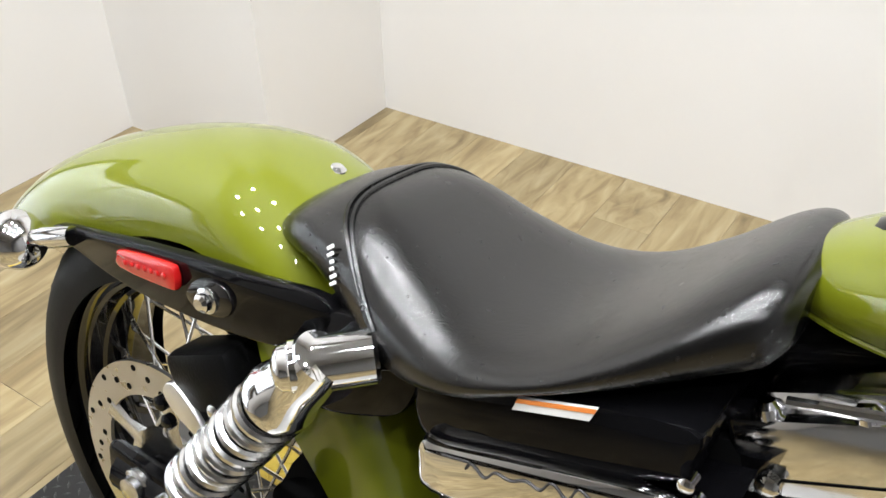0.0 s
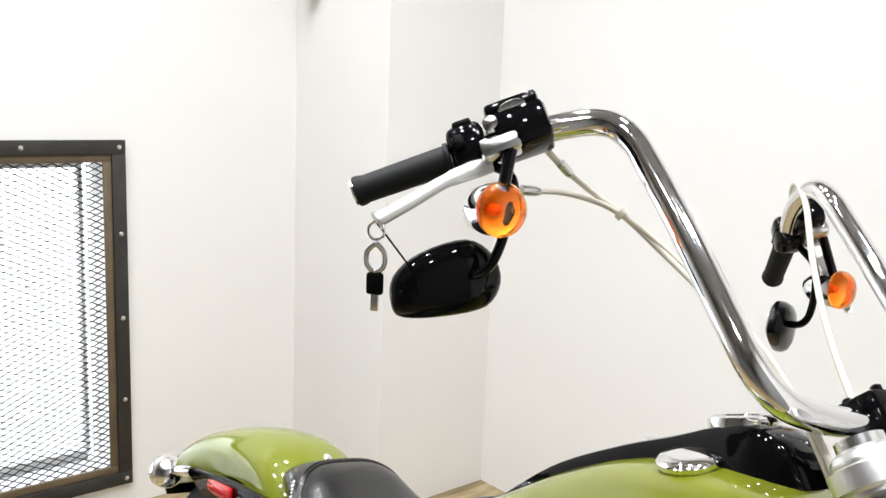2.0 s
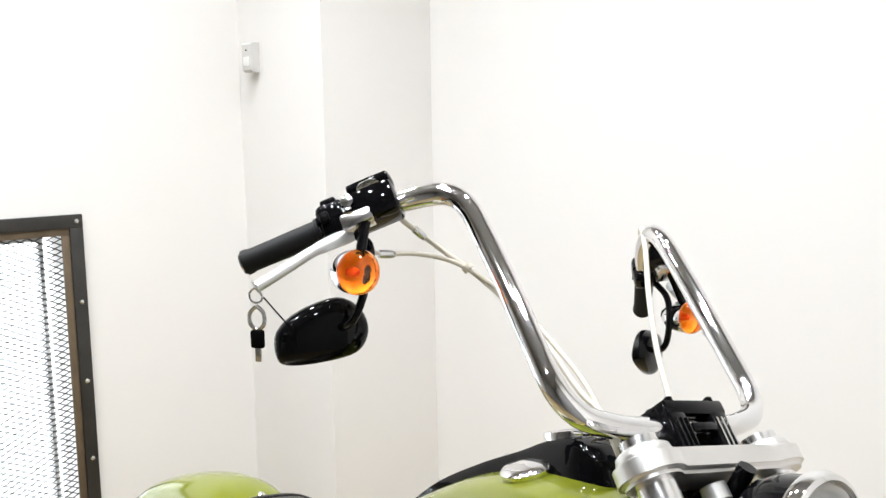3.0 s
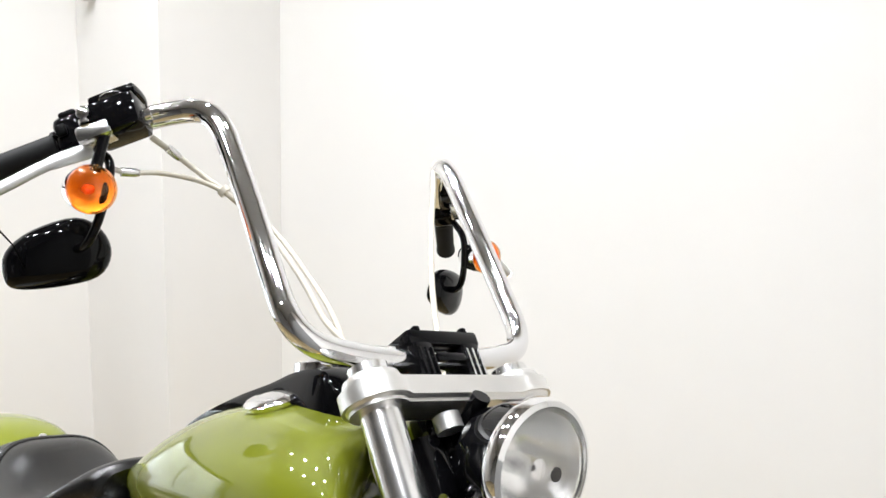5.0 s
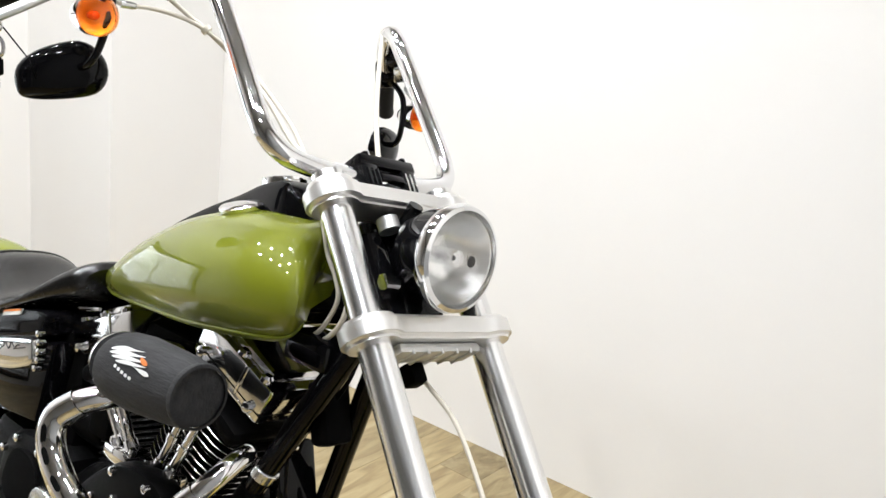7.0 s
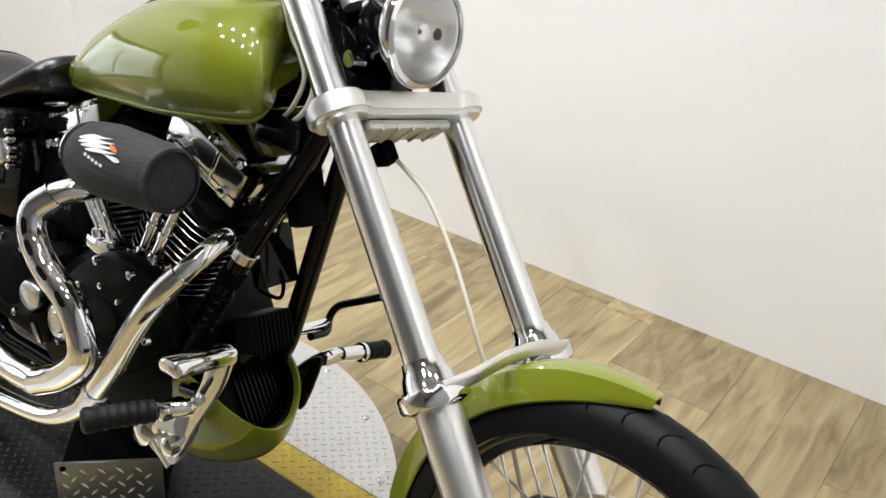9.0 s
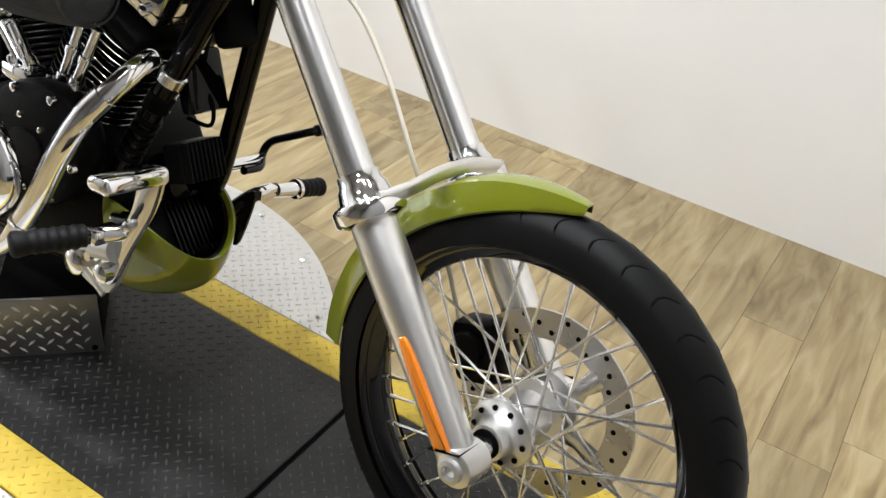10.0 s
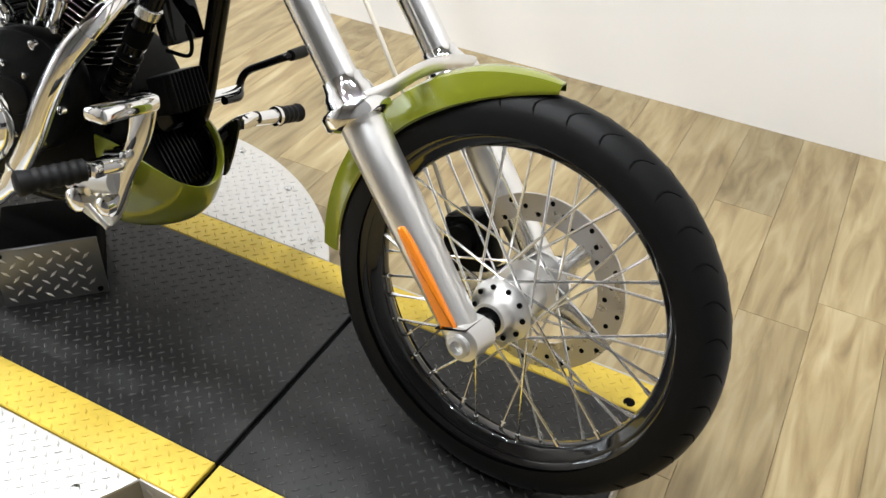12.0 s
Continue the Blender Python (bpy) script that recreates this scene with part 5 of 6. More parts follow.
def air_cleaner():
    a, b = Vector((0.925, -0.205, 0.724)), Vector((1.122, -0.215, 0.745))
    n = (b - a).length
    prof = [(-0.012, 0.03), (-0.006, 0.046), (0.01, 0.053), (0.05, 0.0565), (0.11, 0.054), (0.17, 0.049), (n - 0.012, 0.0455), (n - 0.004, 0.043), (n - 0.002, 0.037), (n - 0.007, 0.0)]
    bm = lathe(prof, a, b, 44)
    for v in bm.verts:
        v.co += Vector((0, noise.noise(v.co * 45), noise.noise(v.co * 45 + Vector((3, 1, 2))))) * 0.0022
    f = part("air_filter", bm, FABRIC, bike, "black fabric rain sock over a cone air filter")
    part("hem", lathe([(n - 0.01, 0.046), (n - 0.004, 0.0475), (n, 0.0465), (n + 0.001, 0.042)], a, b, 36, caps=False), FABRIC, f)
    # printed mark as plain shapes: a white winged patch with an orange shield
    d = (b - a).normalized()

    def on_cone(s, ang):
        r = between([p[0] for p in prof[:7]], [p[1] for p in prof[:7]], s) + 0.0016
        u = Vector((0, -1, 0))
        v = Vector((0, 0, 1))
        return a + d * s + (u * math.cos(ang) + v * math.sin(ang)) * r

    def patch(outline, mt, lift=0.0):
        bm = bmesh.new()
        k = smooth_outline(outline, 4)
        ring = [bm.verts.new(on_cone(s, g) + Vector((0, -lift, lift))) for s, g in k]
        cs, cg = sum(s for s, g in k) / len(k), sum(g for s, g in k) / len(k)
        mid = [bm.verts.new(on_cone(cs + (s - cs) * 0.5, cg + (g - cg) * 0.5) + Vector((0, -lift, lift))) for s, g in k]
        c = bm.verts.new(on_cone(cs, cg) + Vector((0, -lift, lift)))
        bridge(bm, ring, mid)
        for i in range(len(mid)):
            bm.faces.new((mid[i], mid[(i + 1) % len(mid)], c))
        bmesh.ops.solidify(bm, geom=bm.faces[:], thickness=-0.0006)
        part("printed_mark", bm, mt, f)

    for k, (s0, g0, s1, g1, wide) in enumerate(((0.03, 0.7, 0.1, 0.9, 0.09), (0.034, 0.6, 0.112, 0.78, 0.1), (0.045, 0.52, 0.122, 0.66, 0.09), (0.06, 0.44, 0.128, 0.54, 0.08), (0.09, 0.5, 0.142, 0.36, 0.08))):
        ms, mg = s0 + (s1 - s0) * 0.6, g0 + (g1 - g0) * 0.6
        patch([(s0, g0), (ms - 0.018, mg + wide * 0.45), (ms + 0.01, mg + wide * 0.6), (s1, g1 + 0.02), (s1 - 0.008, g1 - wide * 0.3), (ms, mg - wide * 0.5), (s0 + 0.01, g0 - 0.03)], WHITE, 0.0001 * k)
    patch([(0.106, 0.74), (0.12, 0.7), (0.128, 0.6), (0.12, 0.57), (0.11, 0.64)], ORANGE, 0.0011)
    for s, g in ((0.062, 0.32), (0.072, 0.28), (0.082, 0.24), (0.092, 0.2), (0.102, 0.17)):
        patch([(s, g + 0.03), (s + 0.006, g + 0.02), (s + 0.006, g - 0.05), (s, g - 0.04)], WHITE)
    part("intake_elbow", tube(curve_through([(0.915, -0.2, 0.724), (0.893, -0.19, 0.72), (0.882, -0.15, 0.71), (0.895, -0.06, 0.7)], 8), [0.048] * 3 + [0.045] * 22, 20), CHROME, f, "chrome intake elbow")


air_cleaner()


def exhaust():
    def pipe(name, pts, r, label):
        return part(name, tube(curve_through(pts, 10), r, 22), CHROME, bike, label)

    front = [(1.085, -0.07, 0.63), (1.108, -0.1, 0.638), (1.117, -0.14, 0.622), (1.108, -0.17, 0.592), (1.084, -0.19, 0.55), (1.046, -0.2, 0.478), (1.008, -0.205, 0.395), (0.955, -0.205, 0.31), (0.868, -0.205, 0.244), (0.748, -0.205, 0.209), (0.588, -0.205, 0.185), (0.388, -0.205, 0.168)]
    f = pipe("front_exhaust_pipe", front, 0.0165, "chrome front exhaust pipe with heat shield")
    rear = [(0.838, -0.1, 0.64), (0.858, -0.16, 0.648), (0.836, -0.205, 0.632), (0.813, -0.226, 0.6), (0.824, -0.232, 0.56), (0.87, -0.234, 0.522), (0.928, -0.232, 0.492), (0.963, -0.23, 0.45), (0.966, -0.227, 0.405), (0.912, -0.222, 0.348), (0.836, -0.218, 0.3), (0.73, -0.215, 0.288), (0.586, -0.215, 0.3), (0.436, -0.215, 0.305)]
    q = pipe("rear_exhaust_pipe", rear, 0.021, "chrome rear exhaust pipe with heat shield")
    # slotted heat shields, open behind
    for pts, owner, r, slots in ((rear[2:11], q, 0.025, True), (front[3:8], f, 0.0195, False), (rear[10:14], q, 0.025, False)):
        path = curve_through(pts, 10)
        secs = []
        side = Vector((0, -1, 0))
        for i, p in enumerate(path):
            t = (path[min(i + 1, len(path) - 1)] - path[max(i - 1, 0)]).normalized()
            out = (side - t * side.dot(t)).normalized()
            up = t.cross(out)
            arc = [p + (out * math.cos(a) + up * math.sin(a)) * r for a in (radians(-105 + 210 * k / 14) for k in range(15))]
            back = [p + (out * math.cos(a) + up * math.sin(a)) * (r - 0.0022) for a in (radians(105 - 210 * k / 14) for k in range(15))]
            secs.append(arc + back)
        part("heat_shield", loft(secs), CHROME, owner, "polished chrome heat shield")
        if slots:
            for row, ang in ((0, 32), (1, -28)):
                for k in range(4):
                    i = 13 + k * 8 + row * 3
                    p = path[i]
                    t = (path[i + 1] - path[i - 1]).normalized()
                    out = (side - t * side.dot(t)).normalized()
                    up = t.cross(out)
                    a = radians(ang)
                    nrm = out * math.cos(a) + up * math.sin(a)
                    c = p + nrm * (r - 0.0008)
                    w = t.cross(nrm)
                    ring = [c + t * (0.015 * math.copysign(abs(math.cos(b)) ** 0.5, math.cos(b))) + w * (0.0048 * math.sin(b)) for b in (2 * math.pi * j / 20 for j in range(20))]
                    part("slot", loft([ring, [v + nrm * 0.0012 for v in ring]]), MATTE, owner, smooth=False)
        for i in (len(path) - 5,) if not slots else ():
            p = path[i]
            t = (path[i + 1] - path[i - 1]).normalized()
            part("hose_clamp", lathe([(-0.005, r + 0.001), (-0.004, r + 0.003), (0.004, r + 0.003), (0.005, r + 0.001)], p, p + t, 26), POLISHED, owner)
    for z, owner in ((0.165, f), (0.288, q)):
        part("muffler", lathe([(0, 0.026), (0.04, 0.034), (0.09, 0.043), (0.35, 0.045), (0.4, 0.043), (0.415, 0.036), (0.4, 0.034)], (0.42, -0.21, z), (-1, -0.21, z - 0.12), 28), CHROME, owner, "long chrome muffler")


exhaust()


def boxes():
    """Electrics box and its chrome cover under the seat, the dark parts between frame and engine."""
    top = smooth_outline([(0.36, 0.64), (0.375, 0.588), (0.46, 0.61), (0.57, 0.652), (0.582, 0.672), (0.575, 0.702), (0.47, 0.678), (0.4, 0.655)], 4)
    b = part("electrics_box", slab(top, -0.145, 0.13, 0.008), GLOSS, bike, "gloss black electrics box under the seat")
    part("lower_box", slab([(0.37, 0.6), (0.40, 0.47), (0.60, 0.5), (0.615, 0.655)], -0.138, 0.12, 0.01), GLOSS, b)
    cover = smooth_outline([(0.378, 0.598), (0.376, 0.575), (0.392, 0.548), (0.5, 0.57), (0.565, 0.594), (0.59, 0.612), (0.582, 0.646), (0.565, 0.65), (0.48, 0.626), (0.4, 0.602)], 4)
    c = part("side_cover", slab(cover, -0.158, -0.138, 0.009), CHROME, bike, "chrome side cover with a dark script mark")
    bm = bmesh.new()
    d = Vector((0.196, 0, 0.058)).normalized()
    up = Vector((-d.z, 0, d.x))
    o = Vector((0.405, -0.1588, 0.584))
    stroke = []
    for k in range(60):
        u = k / 59
        stroke.append(o + d * (0.02 + u * 0.125) + up * (0.006 * math.sin(u * 34) * (0.6 + 0.4 * math.cos(u * 9)) + 0.004))
    tube(stroke, 0.0011, 5, bm)
    tube([o + d * 0.0 + up * 0.012, o + d * 0.025 + up * 0.011], 0.0012, 5, bm)
    tube([o + d * 0.125 + up * -0.002, o + d * 0.165 + up * 0.001], 0.0012, 5, bm)
    part("script_mark", bm, BRONZE, c, "dark scribbled script bars")
    for x, z in ((0.583, 0.664), (0.59, 0.65), (0.594, 0.634), (0.595, 0.618), (0.592, 0.602)):
        part("cover_bolt", lathe([(0, 0.0065), (0.012, 0.006), (0.014, 0.0035)], (x, -0.14, z), (x, -9, z), 12), CHROME, c)
    s = part("warning_sticker", slab([(0.45, 0.6585), (0.509, 0.678), (0.513, 0.69), (0.453, 0.67)], -0.1498, -0.1462, 0), WHITE, b, "white warning sticker with an orange band")
    part("sticker_band", slab([(0.452, 0.666), (0.512, 0.686), (0.513, 0.69), (0.453, 0.67)], -0.1506, -0.1499, 0), ORANGE, s)
    part("inner_panel", slab([(0.36, 0.3), (0.62, 0.28), (0.66, 0.5), (0.64, 0.68), (0.36, 0.62)], -0.09, 0.09, 0.01), MATTE, bike, "black inner panels")
    part("intake_manifold", block((0.845, 0.0, 0.69), (0.17, 0.13, 0.12), bevel=0.02), MATTE, bike, "black intake and throttle body")
    part("coil_box", block((0.735, -0.02, 0.60), (0.06, 0.16, 0.16), bevel=0.01), MATTE, bike)
    part("seat_bracket", tube([(0.62, -0.1, 0.722), (0.68, -0.1, 0.738)], 0.004, 8), CHROME, bike)
    r = part("voltage_regulator", block((1.13, -0.01, 0.47), (0.04, 0.085, 0.065), Matrix.Rotation(radians(-22), 4, "Y"), 0.006), WRINKLE, bike, "black finned voltage regulator")
    for k in range(9):
        part("cooling_fin", block((1.152, -0.046 + 0.009 * k, 0.479), (0.02, 0.0035, 0.064), Matrix.Rotation(radians(-22), 4, "Y"), 0.001), WRINKLE, r)
    part("front_bracket", block((1.12, 0.0, 0.60), (0.03, 0.08, 0.1), Matrix.Rotation(radians(-22), 4, "Y"), 0.008), GLOSS, bike)
    part("hose", tube(curve_through([(1.12, 0.0, 0.6), (1.15, 0.0, 0.57), (1.14, 0.01, 0.53), (1.1, 0.0, 0.53)], 6), 0.0035, 8), MATTE, bike)
    hb = part("horn_bracket", block((1.17, 0.0, 0.72), (0.04, 0.06, 0.1), Matrix.Rotation(radians(-22), 4, "Y"), 0.01), MATTE, bike, "black coil ahead of the engine")
    for dz in (-0.04, 0.0, 0.04):
        part("clamp_bolt", lathe([(0, 0.006), (0.008, 0.0055), (0.01, 0.003)], (1.165 + dz * 0.4, -0.035, 0.70 + dz), (1.165 + dz * 0.4, -9, 0.70 + dz), 10), CHROME, hb)
    for k, (y0, y1) in enumerate(((-0.03, -0.055), (0.0, -0.04), (0.02, 0.0))):
        part("wire", tube(curve_through([(1.19, y0, 0.83), (1.172 + 0.006 * k, y1, 0.76), (1.14, y1 - 0.01, 0.68), (1.1, y0, 0.63 - 0.02 * k)], 8), 0.0045, 8), MATTE, hb)
    part("head_bracket", block((1.15, -0.03, 0.815), (0.09, 0.07, 0.05), bevel=0.01), GLOSS, bike)

    top, low = Vector((1.222, -0.03, 0.85)), Vector((1.035, -0.078, 0.42))
    for u, mt, wide in ((0.56, POLISHED, 0.02), (0.66, MATTE, 0.03), (0.74, WRINKLE, 0.012), (0.78, WRINKLE, 0.012), (0.82, WRINKLE, 0.012), (0.86, WRINKLE, 0.012), (0.9, WRINKLE, 0.012)):
        p = top.lerp(low, u)
        part("tube_clamp", lathe([(-wide / 2, 0.019), (-wide / 2 + 0.002, 0.0215), (wide / 2 - 0.002, 0.0215), (wide / 2, 0.019)], p, low, 20), mt, bike)


boxes()


def chin_spoiler():
    """A scoop ahead of the frame, open to the front and top, with a dark liner inside."""
    n, k = 28, 15

    def surf(i, j, s, drop=0.0):
        a, v = math.pi * i / n, math.pi * 0.5 * j / (k - 1)
        y = -0.108 * math.cos(a) * s
        plan = math.sin(a) ** 0.75
        rim = 0.392 - 0.078 * math.sin(a) ** 1.7 - drop
        base = 0.232 - 0.012 * math.sin(a)
        fore = 0.35 + 0.65 * math.sin(v) ** 0.75
        x = 1.04 + 0.155 * plan * s * fore
        shrink = 0.72 + 0.28 * math.sin(v) ** 0.6
        z = base + (1 - s) * 0.05 + (rim - base - (1 - s) * 0.05) * (1 - math.cos(v)) ** 0.9
        return Vector((x, y * shrink, z))

    def shell(s, drop):
        bm = bmesh.new()
        rows = [[bm.verts.new(surf(i, j, s, drop)) for j in range(k)] for i in range(n + 1)]
        for r0, r1 in zip(rows, rows[1:]):
            for p in range(k - 1):
                bm.faces.new((r0[p], r0[p + 1], r1[p + 1], r1[p]))
        bmesh.ops.recalc_face_normals(bm, faces=bm.faces)
        bmesh.ops.solidify(bm, geom=bm.faces[:], thickness=0.004)
        return bm

    s = part("chin_spoiler", shell(1.0, 0.0), PAINT, bike, "glossy olive green chin spoiler with a dark opening", angle=60)
    part("liner", shell(0.9, 0.006), MATTE, s, "black inner liner", angle=60)
    lip = bmesh.new()
    rows = [[lip.verts.new(surf(i, k - 1, q, dz)) for q, dz in ((0.99, 0.001), (0.94, 0.003), (0.9, 0.01))] for i in range(n + 1)]
    for r0, r1 in zip(rows, rows[1:]):
        for j in range(2):
            lip.faces.new((r0[j], r0[j + 1], r1[j + 1], r1[j]))
    bmesh.ops.recalc_face_normals(lip, faces=lip.faces)
    bmesh.ops.solidify(lip, geom=lip.faces[:], thickness=0.003)
    part("turned_lip", lip, PAINT, s, angle=60)
    rim = [surf(i, k - 1, 0.9, 0.01) for i in range(n + 1)]
    part("edge_trim", tube(rim, 0.0042, 8), GLOSS, s)
    part("grille", block((1.1, 0, 0.335), (0.008, 0.15, 0.1), Matrix.Rotation(radians(-38), 4, "Y"), 0.003), WRINKLE, s)
    for j in range(9):
        part("grille_rib", block((1.113, -0.02 + 0.01 * j, 0.335), (0.008, 0.004, 0.1), Matrix.Rotation(radians(-38), 4, "Y"), 0.001), GLOSS, s)
    part("grille_bolt", lathe([(0, 0.011), (0.006, 0.011), (0.009, 0.006)], (1.15, -0.03, 0.3), (1.3, -0.03, 0.42), 14), GLOSS, s)


chin_spoiler()


def foot_controls():
    for sgn in (-1, 1):
        a, b = (Vector((1.155, -0.228, 0.405)), Vector((1.113, -0.318, 0.397))) if sgn < 0 else (Vector((1.1, 0.235, 0.345)), Vector((1.113, 0.368, 0.33)))
        n = (b - a).length
        bracket = part("peg_bracket", tube(rounded_path([(1.08, -0.11, 0.37), (1.16, -0.14, 0.405), (1.19, -0.18, 0.412), (1.155, -0.23, 0.405)] if sgn < 0 else [(1.06, 0.1, 0.30), (1.08, 0.13, 0.31), (1.1, 0.18, 0.352), (1.105, 0.24, 0.35)], 0.03), 0.0135, 12), CHROME if sgn < 0 else GLOSS, bike, "forward control bracket")
        if sgn > 0:
            part("bracket_plate", slab(smooth_outline([(1.128, 0.362), (1.105, 0.262), (1.085, 0.25), (1.066, 0.285), (1.095, 0.345), (1.112, 0.368)], 3), 0.155, 0.163, 0.002), GLOSS, bracket)
        prof = [(0, 0.013), (0.004, 0.0175)]
        for k in range(int((n - 0.012) / 0.0068)):
            prof += [(0.008 + k * 0.0068, 0.0182 if k % 2 else 0.0168), (0.0125 + k * 0.0068, 0.0182 if k % 2 else 0.0168)]
        prof += [(n - 0.006, 0.0195), (n, 0.019), (n + 0.004, 0.014)]
        if sgn > 0:
            part("peg_arm", lathe([(0, 0.013), (n * 0.45, 0.015), (n * 0.46, 0.02), (n * 0.52, 0.02)], a, b, 20), CHROME, bracket)
            prof = [(n * 0.52, 0.016), (n * 0.53, 0.021)] + [p for p in prof[2:] if p[0] > n * 0.54]
        part("foot_peg", lathe(prof, a, b, 24), GRIP, bracket, "black rubber foot peg")
        part("peg_clevis", block((1.166, -0.21, 0.407) if sgn < 0 else (1.104, 0.212, 0.351), (0.026, 0.05, 0.026), bevel=0.008), CHROME, bracket)
    # brake side
    ped = part("brake_pedal", slab(smooth_outline([(1.205, 0.522), (1.238, 0.536), (1.25, 0.52), (1.236, 0.462), (1.198, 0.385), (1.168, 0.318), (1.15, 0.312), (1.142, 0.335), (1.165, 0.385), (1.195, 0.45), (1.203, 0.49)], 4), -0.19, -0.177, 0.004), CHROME, bike, "chrome brake pedal")
    part("pedal_pivot", lathe([(0, 0.015), (0.016, 0.015), (0.02, 0.01), (0.021, 0.0)], (1.158, -0.19, 0.334), (1.158, -9, 0.334), 20), CHROME, ped)
    part("pedal_bolt", lathe([(0, 0.008), (0.01, 0.008), (0.013, 0.004)], (1.2, -0.19, 0.43), (1.2, -9, 0.43), 12), POLISHED, ped)
    part("pedal_pad", slab(smooth_outline([(-0.02, -0.008), (-0.018, 0.01), (0.018, 0.012), (0.022, -0.004), (0.015, -0.012)], 3), -0.05, 0.05, 0.006), CHROME, ped, m=pose(1.243, -0.238, 0.53, 0, -10, -4))
    for d in (-0.03, 0.0, 0.03):
        part("pad_dimple", lathe([(0, 0.006), (0.0015, 0.006), (0.002, 0.0)], (1.243, -0.238 + d, 0.541), (1.243, -0.238 + d, 9), 12), MATTE, ped)
    mc = part("rear_master_cylinder", lathe([(0, 0.02), (0.05, 0.02), (0.055, 0.014), (0.09, 0.013)], (1.17, -0.185, 0.375), (1.02, -0.175, 0.33), 18), CAST, bike, "cast rear brake cylinder and linkage")
    part("mount_plate", slab(smooth_outline([(1.05, 0.3), (1.1, 0.275), (1.14, 0.28), (1.17, 0.34), (1.18, 0.39), (1.13, 0.385), (1.07, 0.345)], 3), -0.172, -0.16, 0.004), CAST, mc)
    part("fluid_reservoir", lathe([(0, 0.021), (0.03, 0.021), (0.034, 0.017), (0.036, 0.0)], (1.085, -0.165, 0.318), (1.085, -9, 0.318), 22), CHROME, mc)
    part("banjo_bolt", lathe([(0, 0.012), (0.02, 0.012), (0.022, 0.008), (0.034, 0.008)], (1.12, -0.165, 0.345), (1.12, -9, 0.345), 6), CHROME, mc, smooth=False)
    part("linkage_rod", tube([(1.1, -0.185, 0.355), (1.03, -0.19, 0.34)], 0.006, 8), CHROME, mc)
    part("stop_lever", tube([(1.06, -0.185, 0.335), (1.145, -0.185, 0.285)], 0.007, 8, flat=0.5), SATIN, mc)
    for x, z in ((1.145, 0.345), (1.17, 0.36), (1.15, 0.318), (1.185, 0.395)):
        part("bolt", lathe([(0, 0.013), (0.01, 0.012), (0.014, 0.007)], (x, -0.175, z), (x, -9, z), 12), CHROME, mc)
    part("bolt", lathe([(0, 0.007), (0.012, 0.007)], (1.162, -0.185, 0.335), (1.162, -9, 0.335), 6), mat("brass_nut", (0.6, 0.42, 0.1), 0.35, 1.0), mc)
    # shifter side
    sh = part("shift_lever", tube(rounded_path([(1.09, 0.16, 0.40), (1.08, 0.22, 0.39), (1.05, 0.25, 0.40), (1.06, 0.255, 0.43), (1.14, 0.27, 0.475), (1.145, 0.3, 0.477)], 0.02), 0.008, 12), GLOSS, bike, "gear shift lever")
    part("shift_shaft", tube([(1.05, 0.1, 0.395), (1.06, 0.235, 0.395)], 0.0115, 12), CHROME, sh)
    part("shift_peg", lathe([(0, 0.011), (0.05, 0.012), (0.054, 0.008)], (1.145, 0.285, 0.477), (1.13, 0.45, 0.47), 16), GRIP, sh)


foot_controls()


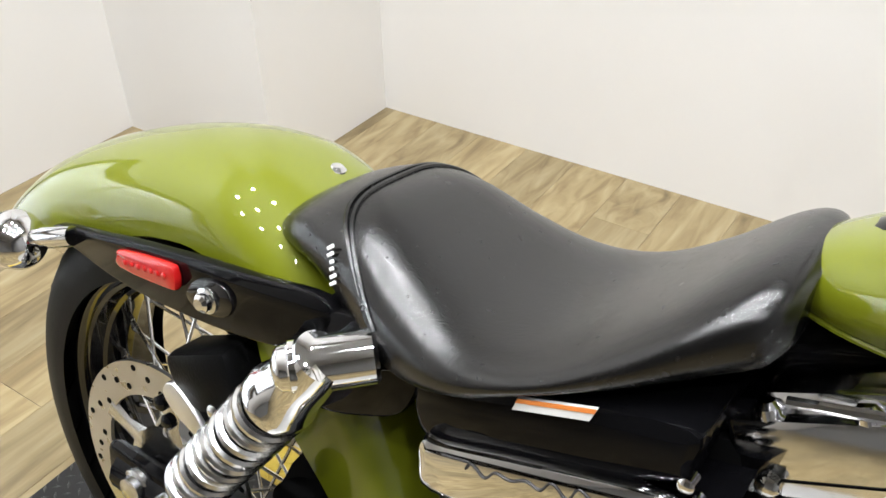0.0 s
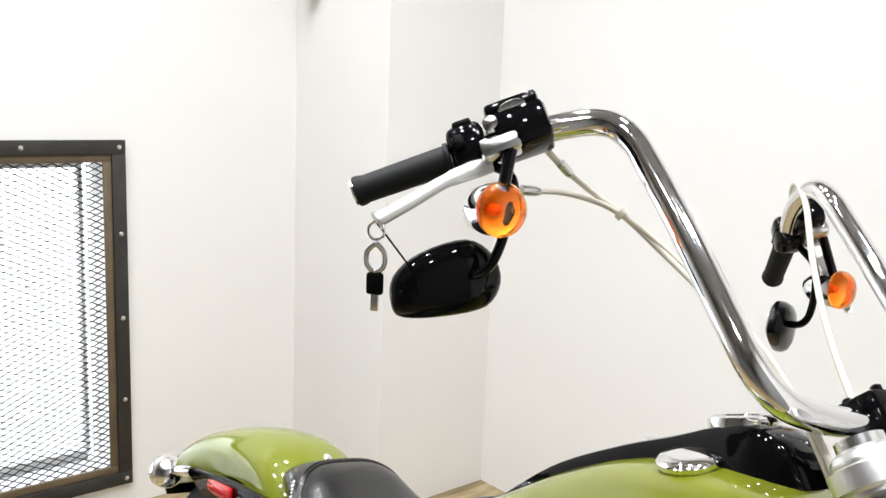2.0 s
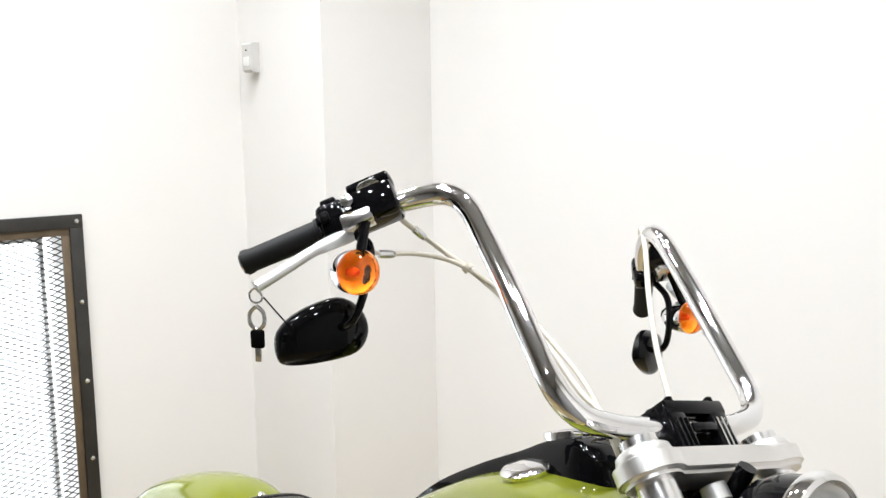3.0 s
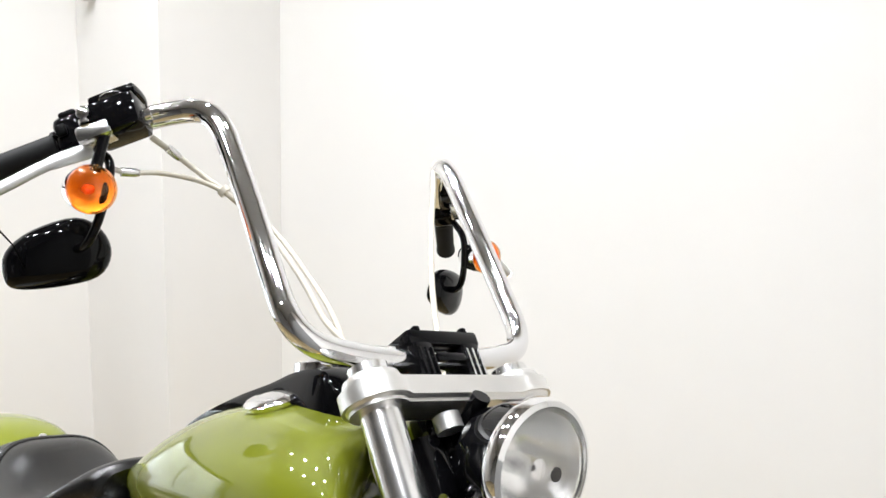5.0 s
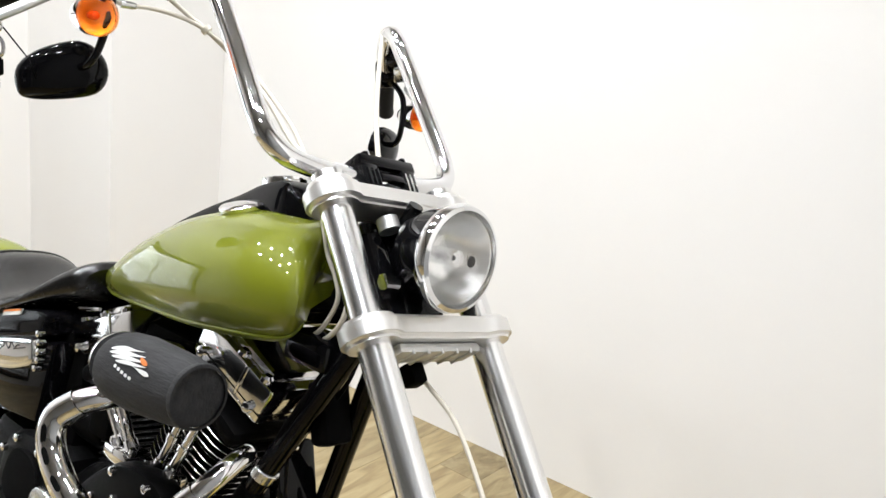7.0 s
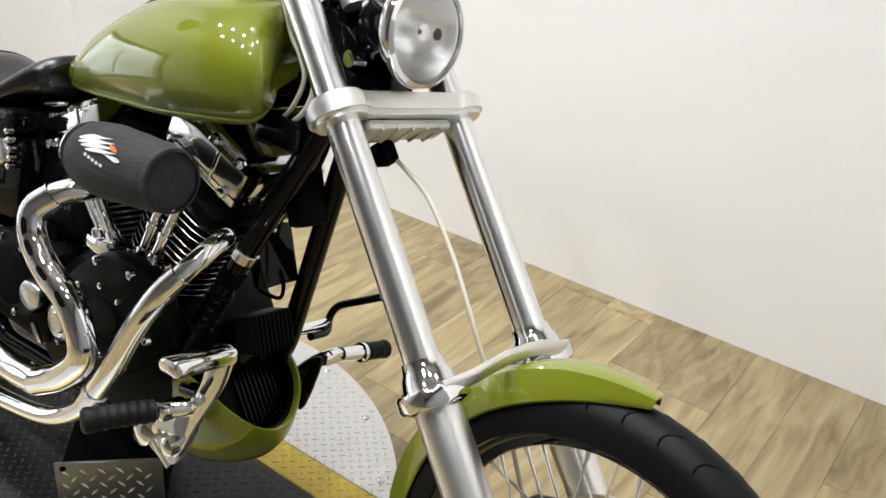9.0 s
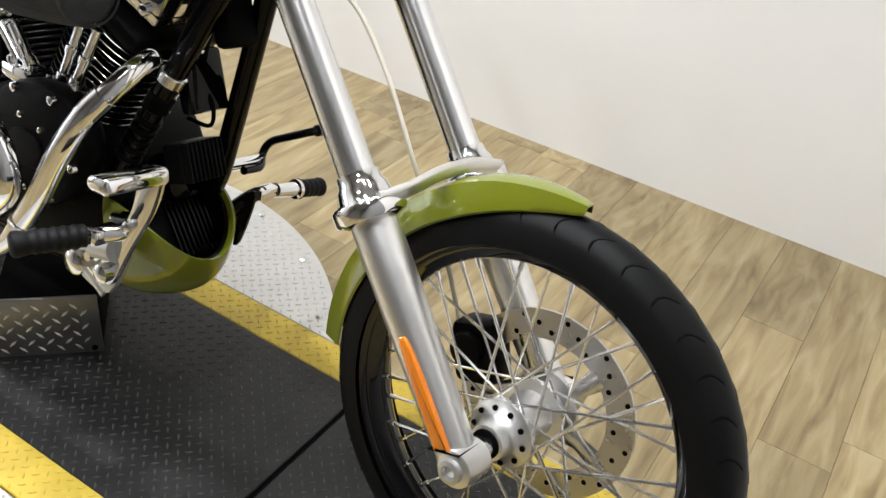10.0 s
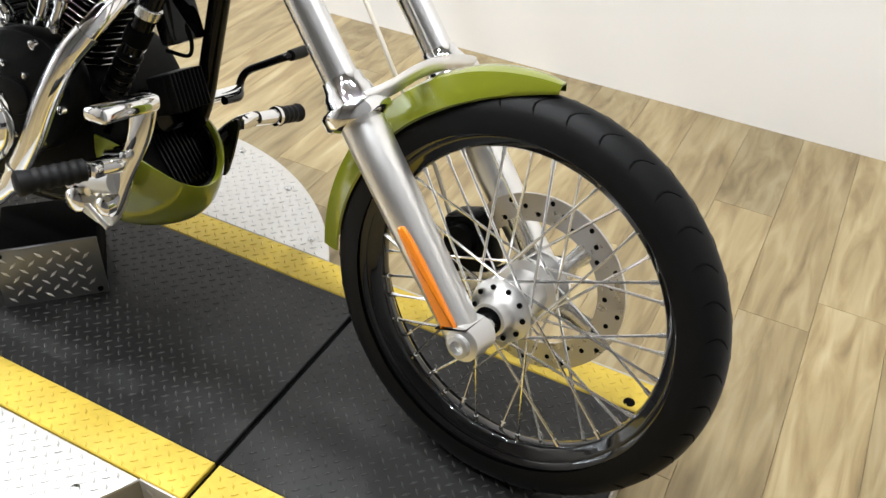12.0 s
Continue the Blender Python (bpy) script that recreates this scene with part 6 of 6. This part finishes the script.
def cables():
    def run(name, pts, r, mt, m, label):
        return part(name, tube(curve_through(pts, 10), r, 10), mt, bike, label, m=m)

    low = [(-0.062, -0.1, 1.046), (-0.06, -0.1, 0.96)]
    run("brake_hose", [(-0.142, -0.262, 1.412), (-0.157, -0.222, 1.402), (-0.15, -0.19, 1.365), (-0.141, -0.169, 1.336), (-0.135, -0.125, 1.28), (-0.1, -0.115, 1.184), (-0.078, -0.11, 1.098)] + low + [(-0.056, -0.1, 0.841), (-0.064, -0.1, 0.809), (-0.089, -0.1, 0.79), (-0.12, -0.1, 0.784), (-0.165, -0.095, 0.79)], 0.0042, CABLE, FORK, "clear-coated braided brake hose")
    run("throttle_cable", [(-0.17, -0.318, 1.372), (-0.16, -0.298, 1.358), (-0.155, -0.25, 1.362), (-0.147, -0.2, 1.352), (-0.139, -0.165, 1.328), (-0.128, -0.115, 1.27), (-0.092, -0.106, 1.175), (-0.07, -0.1, 1.09), (-0.07, -0.095, 0.98), (-0.074, -0.1, 0.898), (-0.071, -0.1, 0.86), (-0.08, -0.1, 0.825), (-0.126, -0.1, 0.802), (-0.17, -0.095, 0.803)], 0.0036, CABLE, FORK, "clear-coated braided throttle cable")
    for a, b in (((-0.151, -0.236, 1.406), (-0.158, -0.216, 1.398)), ((-0.163, -0.304, 1.36), (-0.158, -0.28, 1.359))):
        part("cable_ferrule", lathe([(0, 0.0062), (0.018, 0.0062), (0.024, 0.0046)], a, b, 12), POLISHED, bike, m=FORK)
    run("clutch_cable", [(-0.2, 0.35, 1.43), (-0.16, 0.3, 1.468), (-0.125, 0.262, 1.46), (-0.112, 0.225, 1.4), (-0.125, 0.19, 1.3), (-0.13, 0.15, 1.18), (-0.115, 0.105, 1.04), (-0.07, 0.06, 0.9)], 0.0048, CABLE, FORK, "clear-coated braided clutch cable")
    run("front_brake_hose", [(-0.06, 0.0, 0.70), (-0.042, 0.0, 0.67), (-0.016, 0.0, 0.61), (-0.008, 0.0, 0.52), (-0.012, 0.0, 0.44), (-0.025, 0.01, 0.38), (-0.06, 0.05, 0.26), (-0.09, 0.065, 0.15)], 0.0036, CABLE, FORK, "clear-coated front brake hose")
    part("hose_joint", block((-0.06, -0.01, 0.70), (0.03, 0.03, 0.035), bevel=0.006), MATTE, bike, m=FORK)
    part("wire_tie", lathe([(-0.004, 0.009), (0.004, 0.009)], (-0.141, -0.169, 1.336), (-0.135, -0.13, 1.28), 12), CABLE, bike, m=FORK)
    run("wiring_loom", [(-0.03, 0.02, 0.93), (-0.035, 0.0, 0.88), (-0.03, -0.03, 0.82), (-0.04, -0.05, 0.77)], 0.012, MATTE, FORK, "black wiring loom behind the fork")
    run("wiring_loom", [(-0.0, 0.03, 0.93), (-0.02, 0.03, 0.86), (-0.03, 0.02, 0.76)], 0.009, MATTE, FORK, "black wiring loom behind the fork")
    part("fork_lock", lathe([(0, 0.017), (0.02, 0.017), (0.022, 0.012)], (0.0, -0.035, 0.905), (0.0, -0.04, 1.2), 20), CAST, bike, m=FORK)
    part("steering_cover", block((-0.04, 0.01, 0.85), (0.05, 0.09, 0.16), bevel=0.015), GLOSS, bike, "gloss black steering head cover", m=FORK)


cables()


def support_block():
    t = thing("support_block", Matrix.Translation((0.877, -0.155, 0)) @ Matrix.Rotation(radians(45.5), 4, "Z"), "low tread-plate support box on the turntable", "support box")
    part("body", block((0, 0.1, 0.052), (0.185, 0.19, 0.104), bevel=0.003), MATTE, t)
    part("front_plate", block((0, -0.001, 0.068), (0.19, 0.006, 0.136), bevel=0.0015), PLATE_BLOCK, t, "worn tread plate")
    st = studs("plate_tread", lambda x, y: True, -0.088, 0.09, 0.008, 0.13, 0, SATIN, t, pitch=0.023)
    st.matrix_local = pose(0, -0.004, 0, 90, 0, 0)
    for x, z in ((-0.08, 0.124), (0.08, 0.012)):
        part("screw", lathe([(0, 0.006), (0.003, 0.005)], (x, -0.004, z), (x, -9, z), 10), MATTE, t)


support_block()

# ---- floor planks ----
def floor_planks():
    floor = tagged(thing("floor", pose(0, 0, FLOOR_Z), "wood-look vinyl plank floor in weathered tan", "floor"), kind="structure")
    rnd = random.Random(11)
    width, length, gap = 0.152, 0.92, 0.0006
    proto = part("plank", block((0, 0, -0.004), (width - gap, length - gap, 0.008), bevel=0.0006, segments=1), PLANK, floor, smooth=False)
    spots = []
    for c in range(26):
        y = NORTH + rnd.uniform(-0.42, 0.42)
        while y > SOUTH - 0.5:
            top = min(y + length / 2, NORTH + 0.04)
            spots.append((WEST + (c + 0.5) * width, (top + y - length / 2) / 2, (top - y + length / 2) / length))
            y -= length
    proto.location, proto.scale = (spots[0][0], spots[0][1], 0), (1, spots[0][2], 1)
    for x, y, k in spots[1:]:
        ob = new("plank", proto.data)
        ob.parent, ob.location, ob.scale = floor, (x, y, 0), (1, k, 1)


floor_planks()
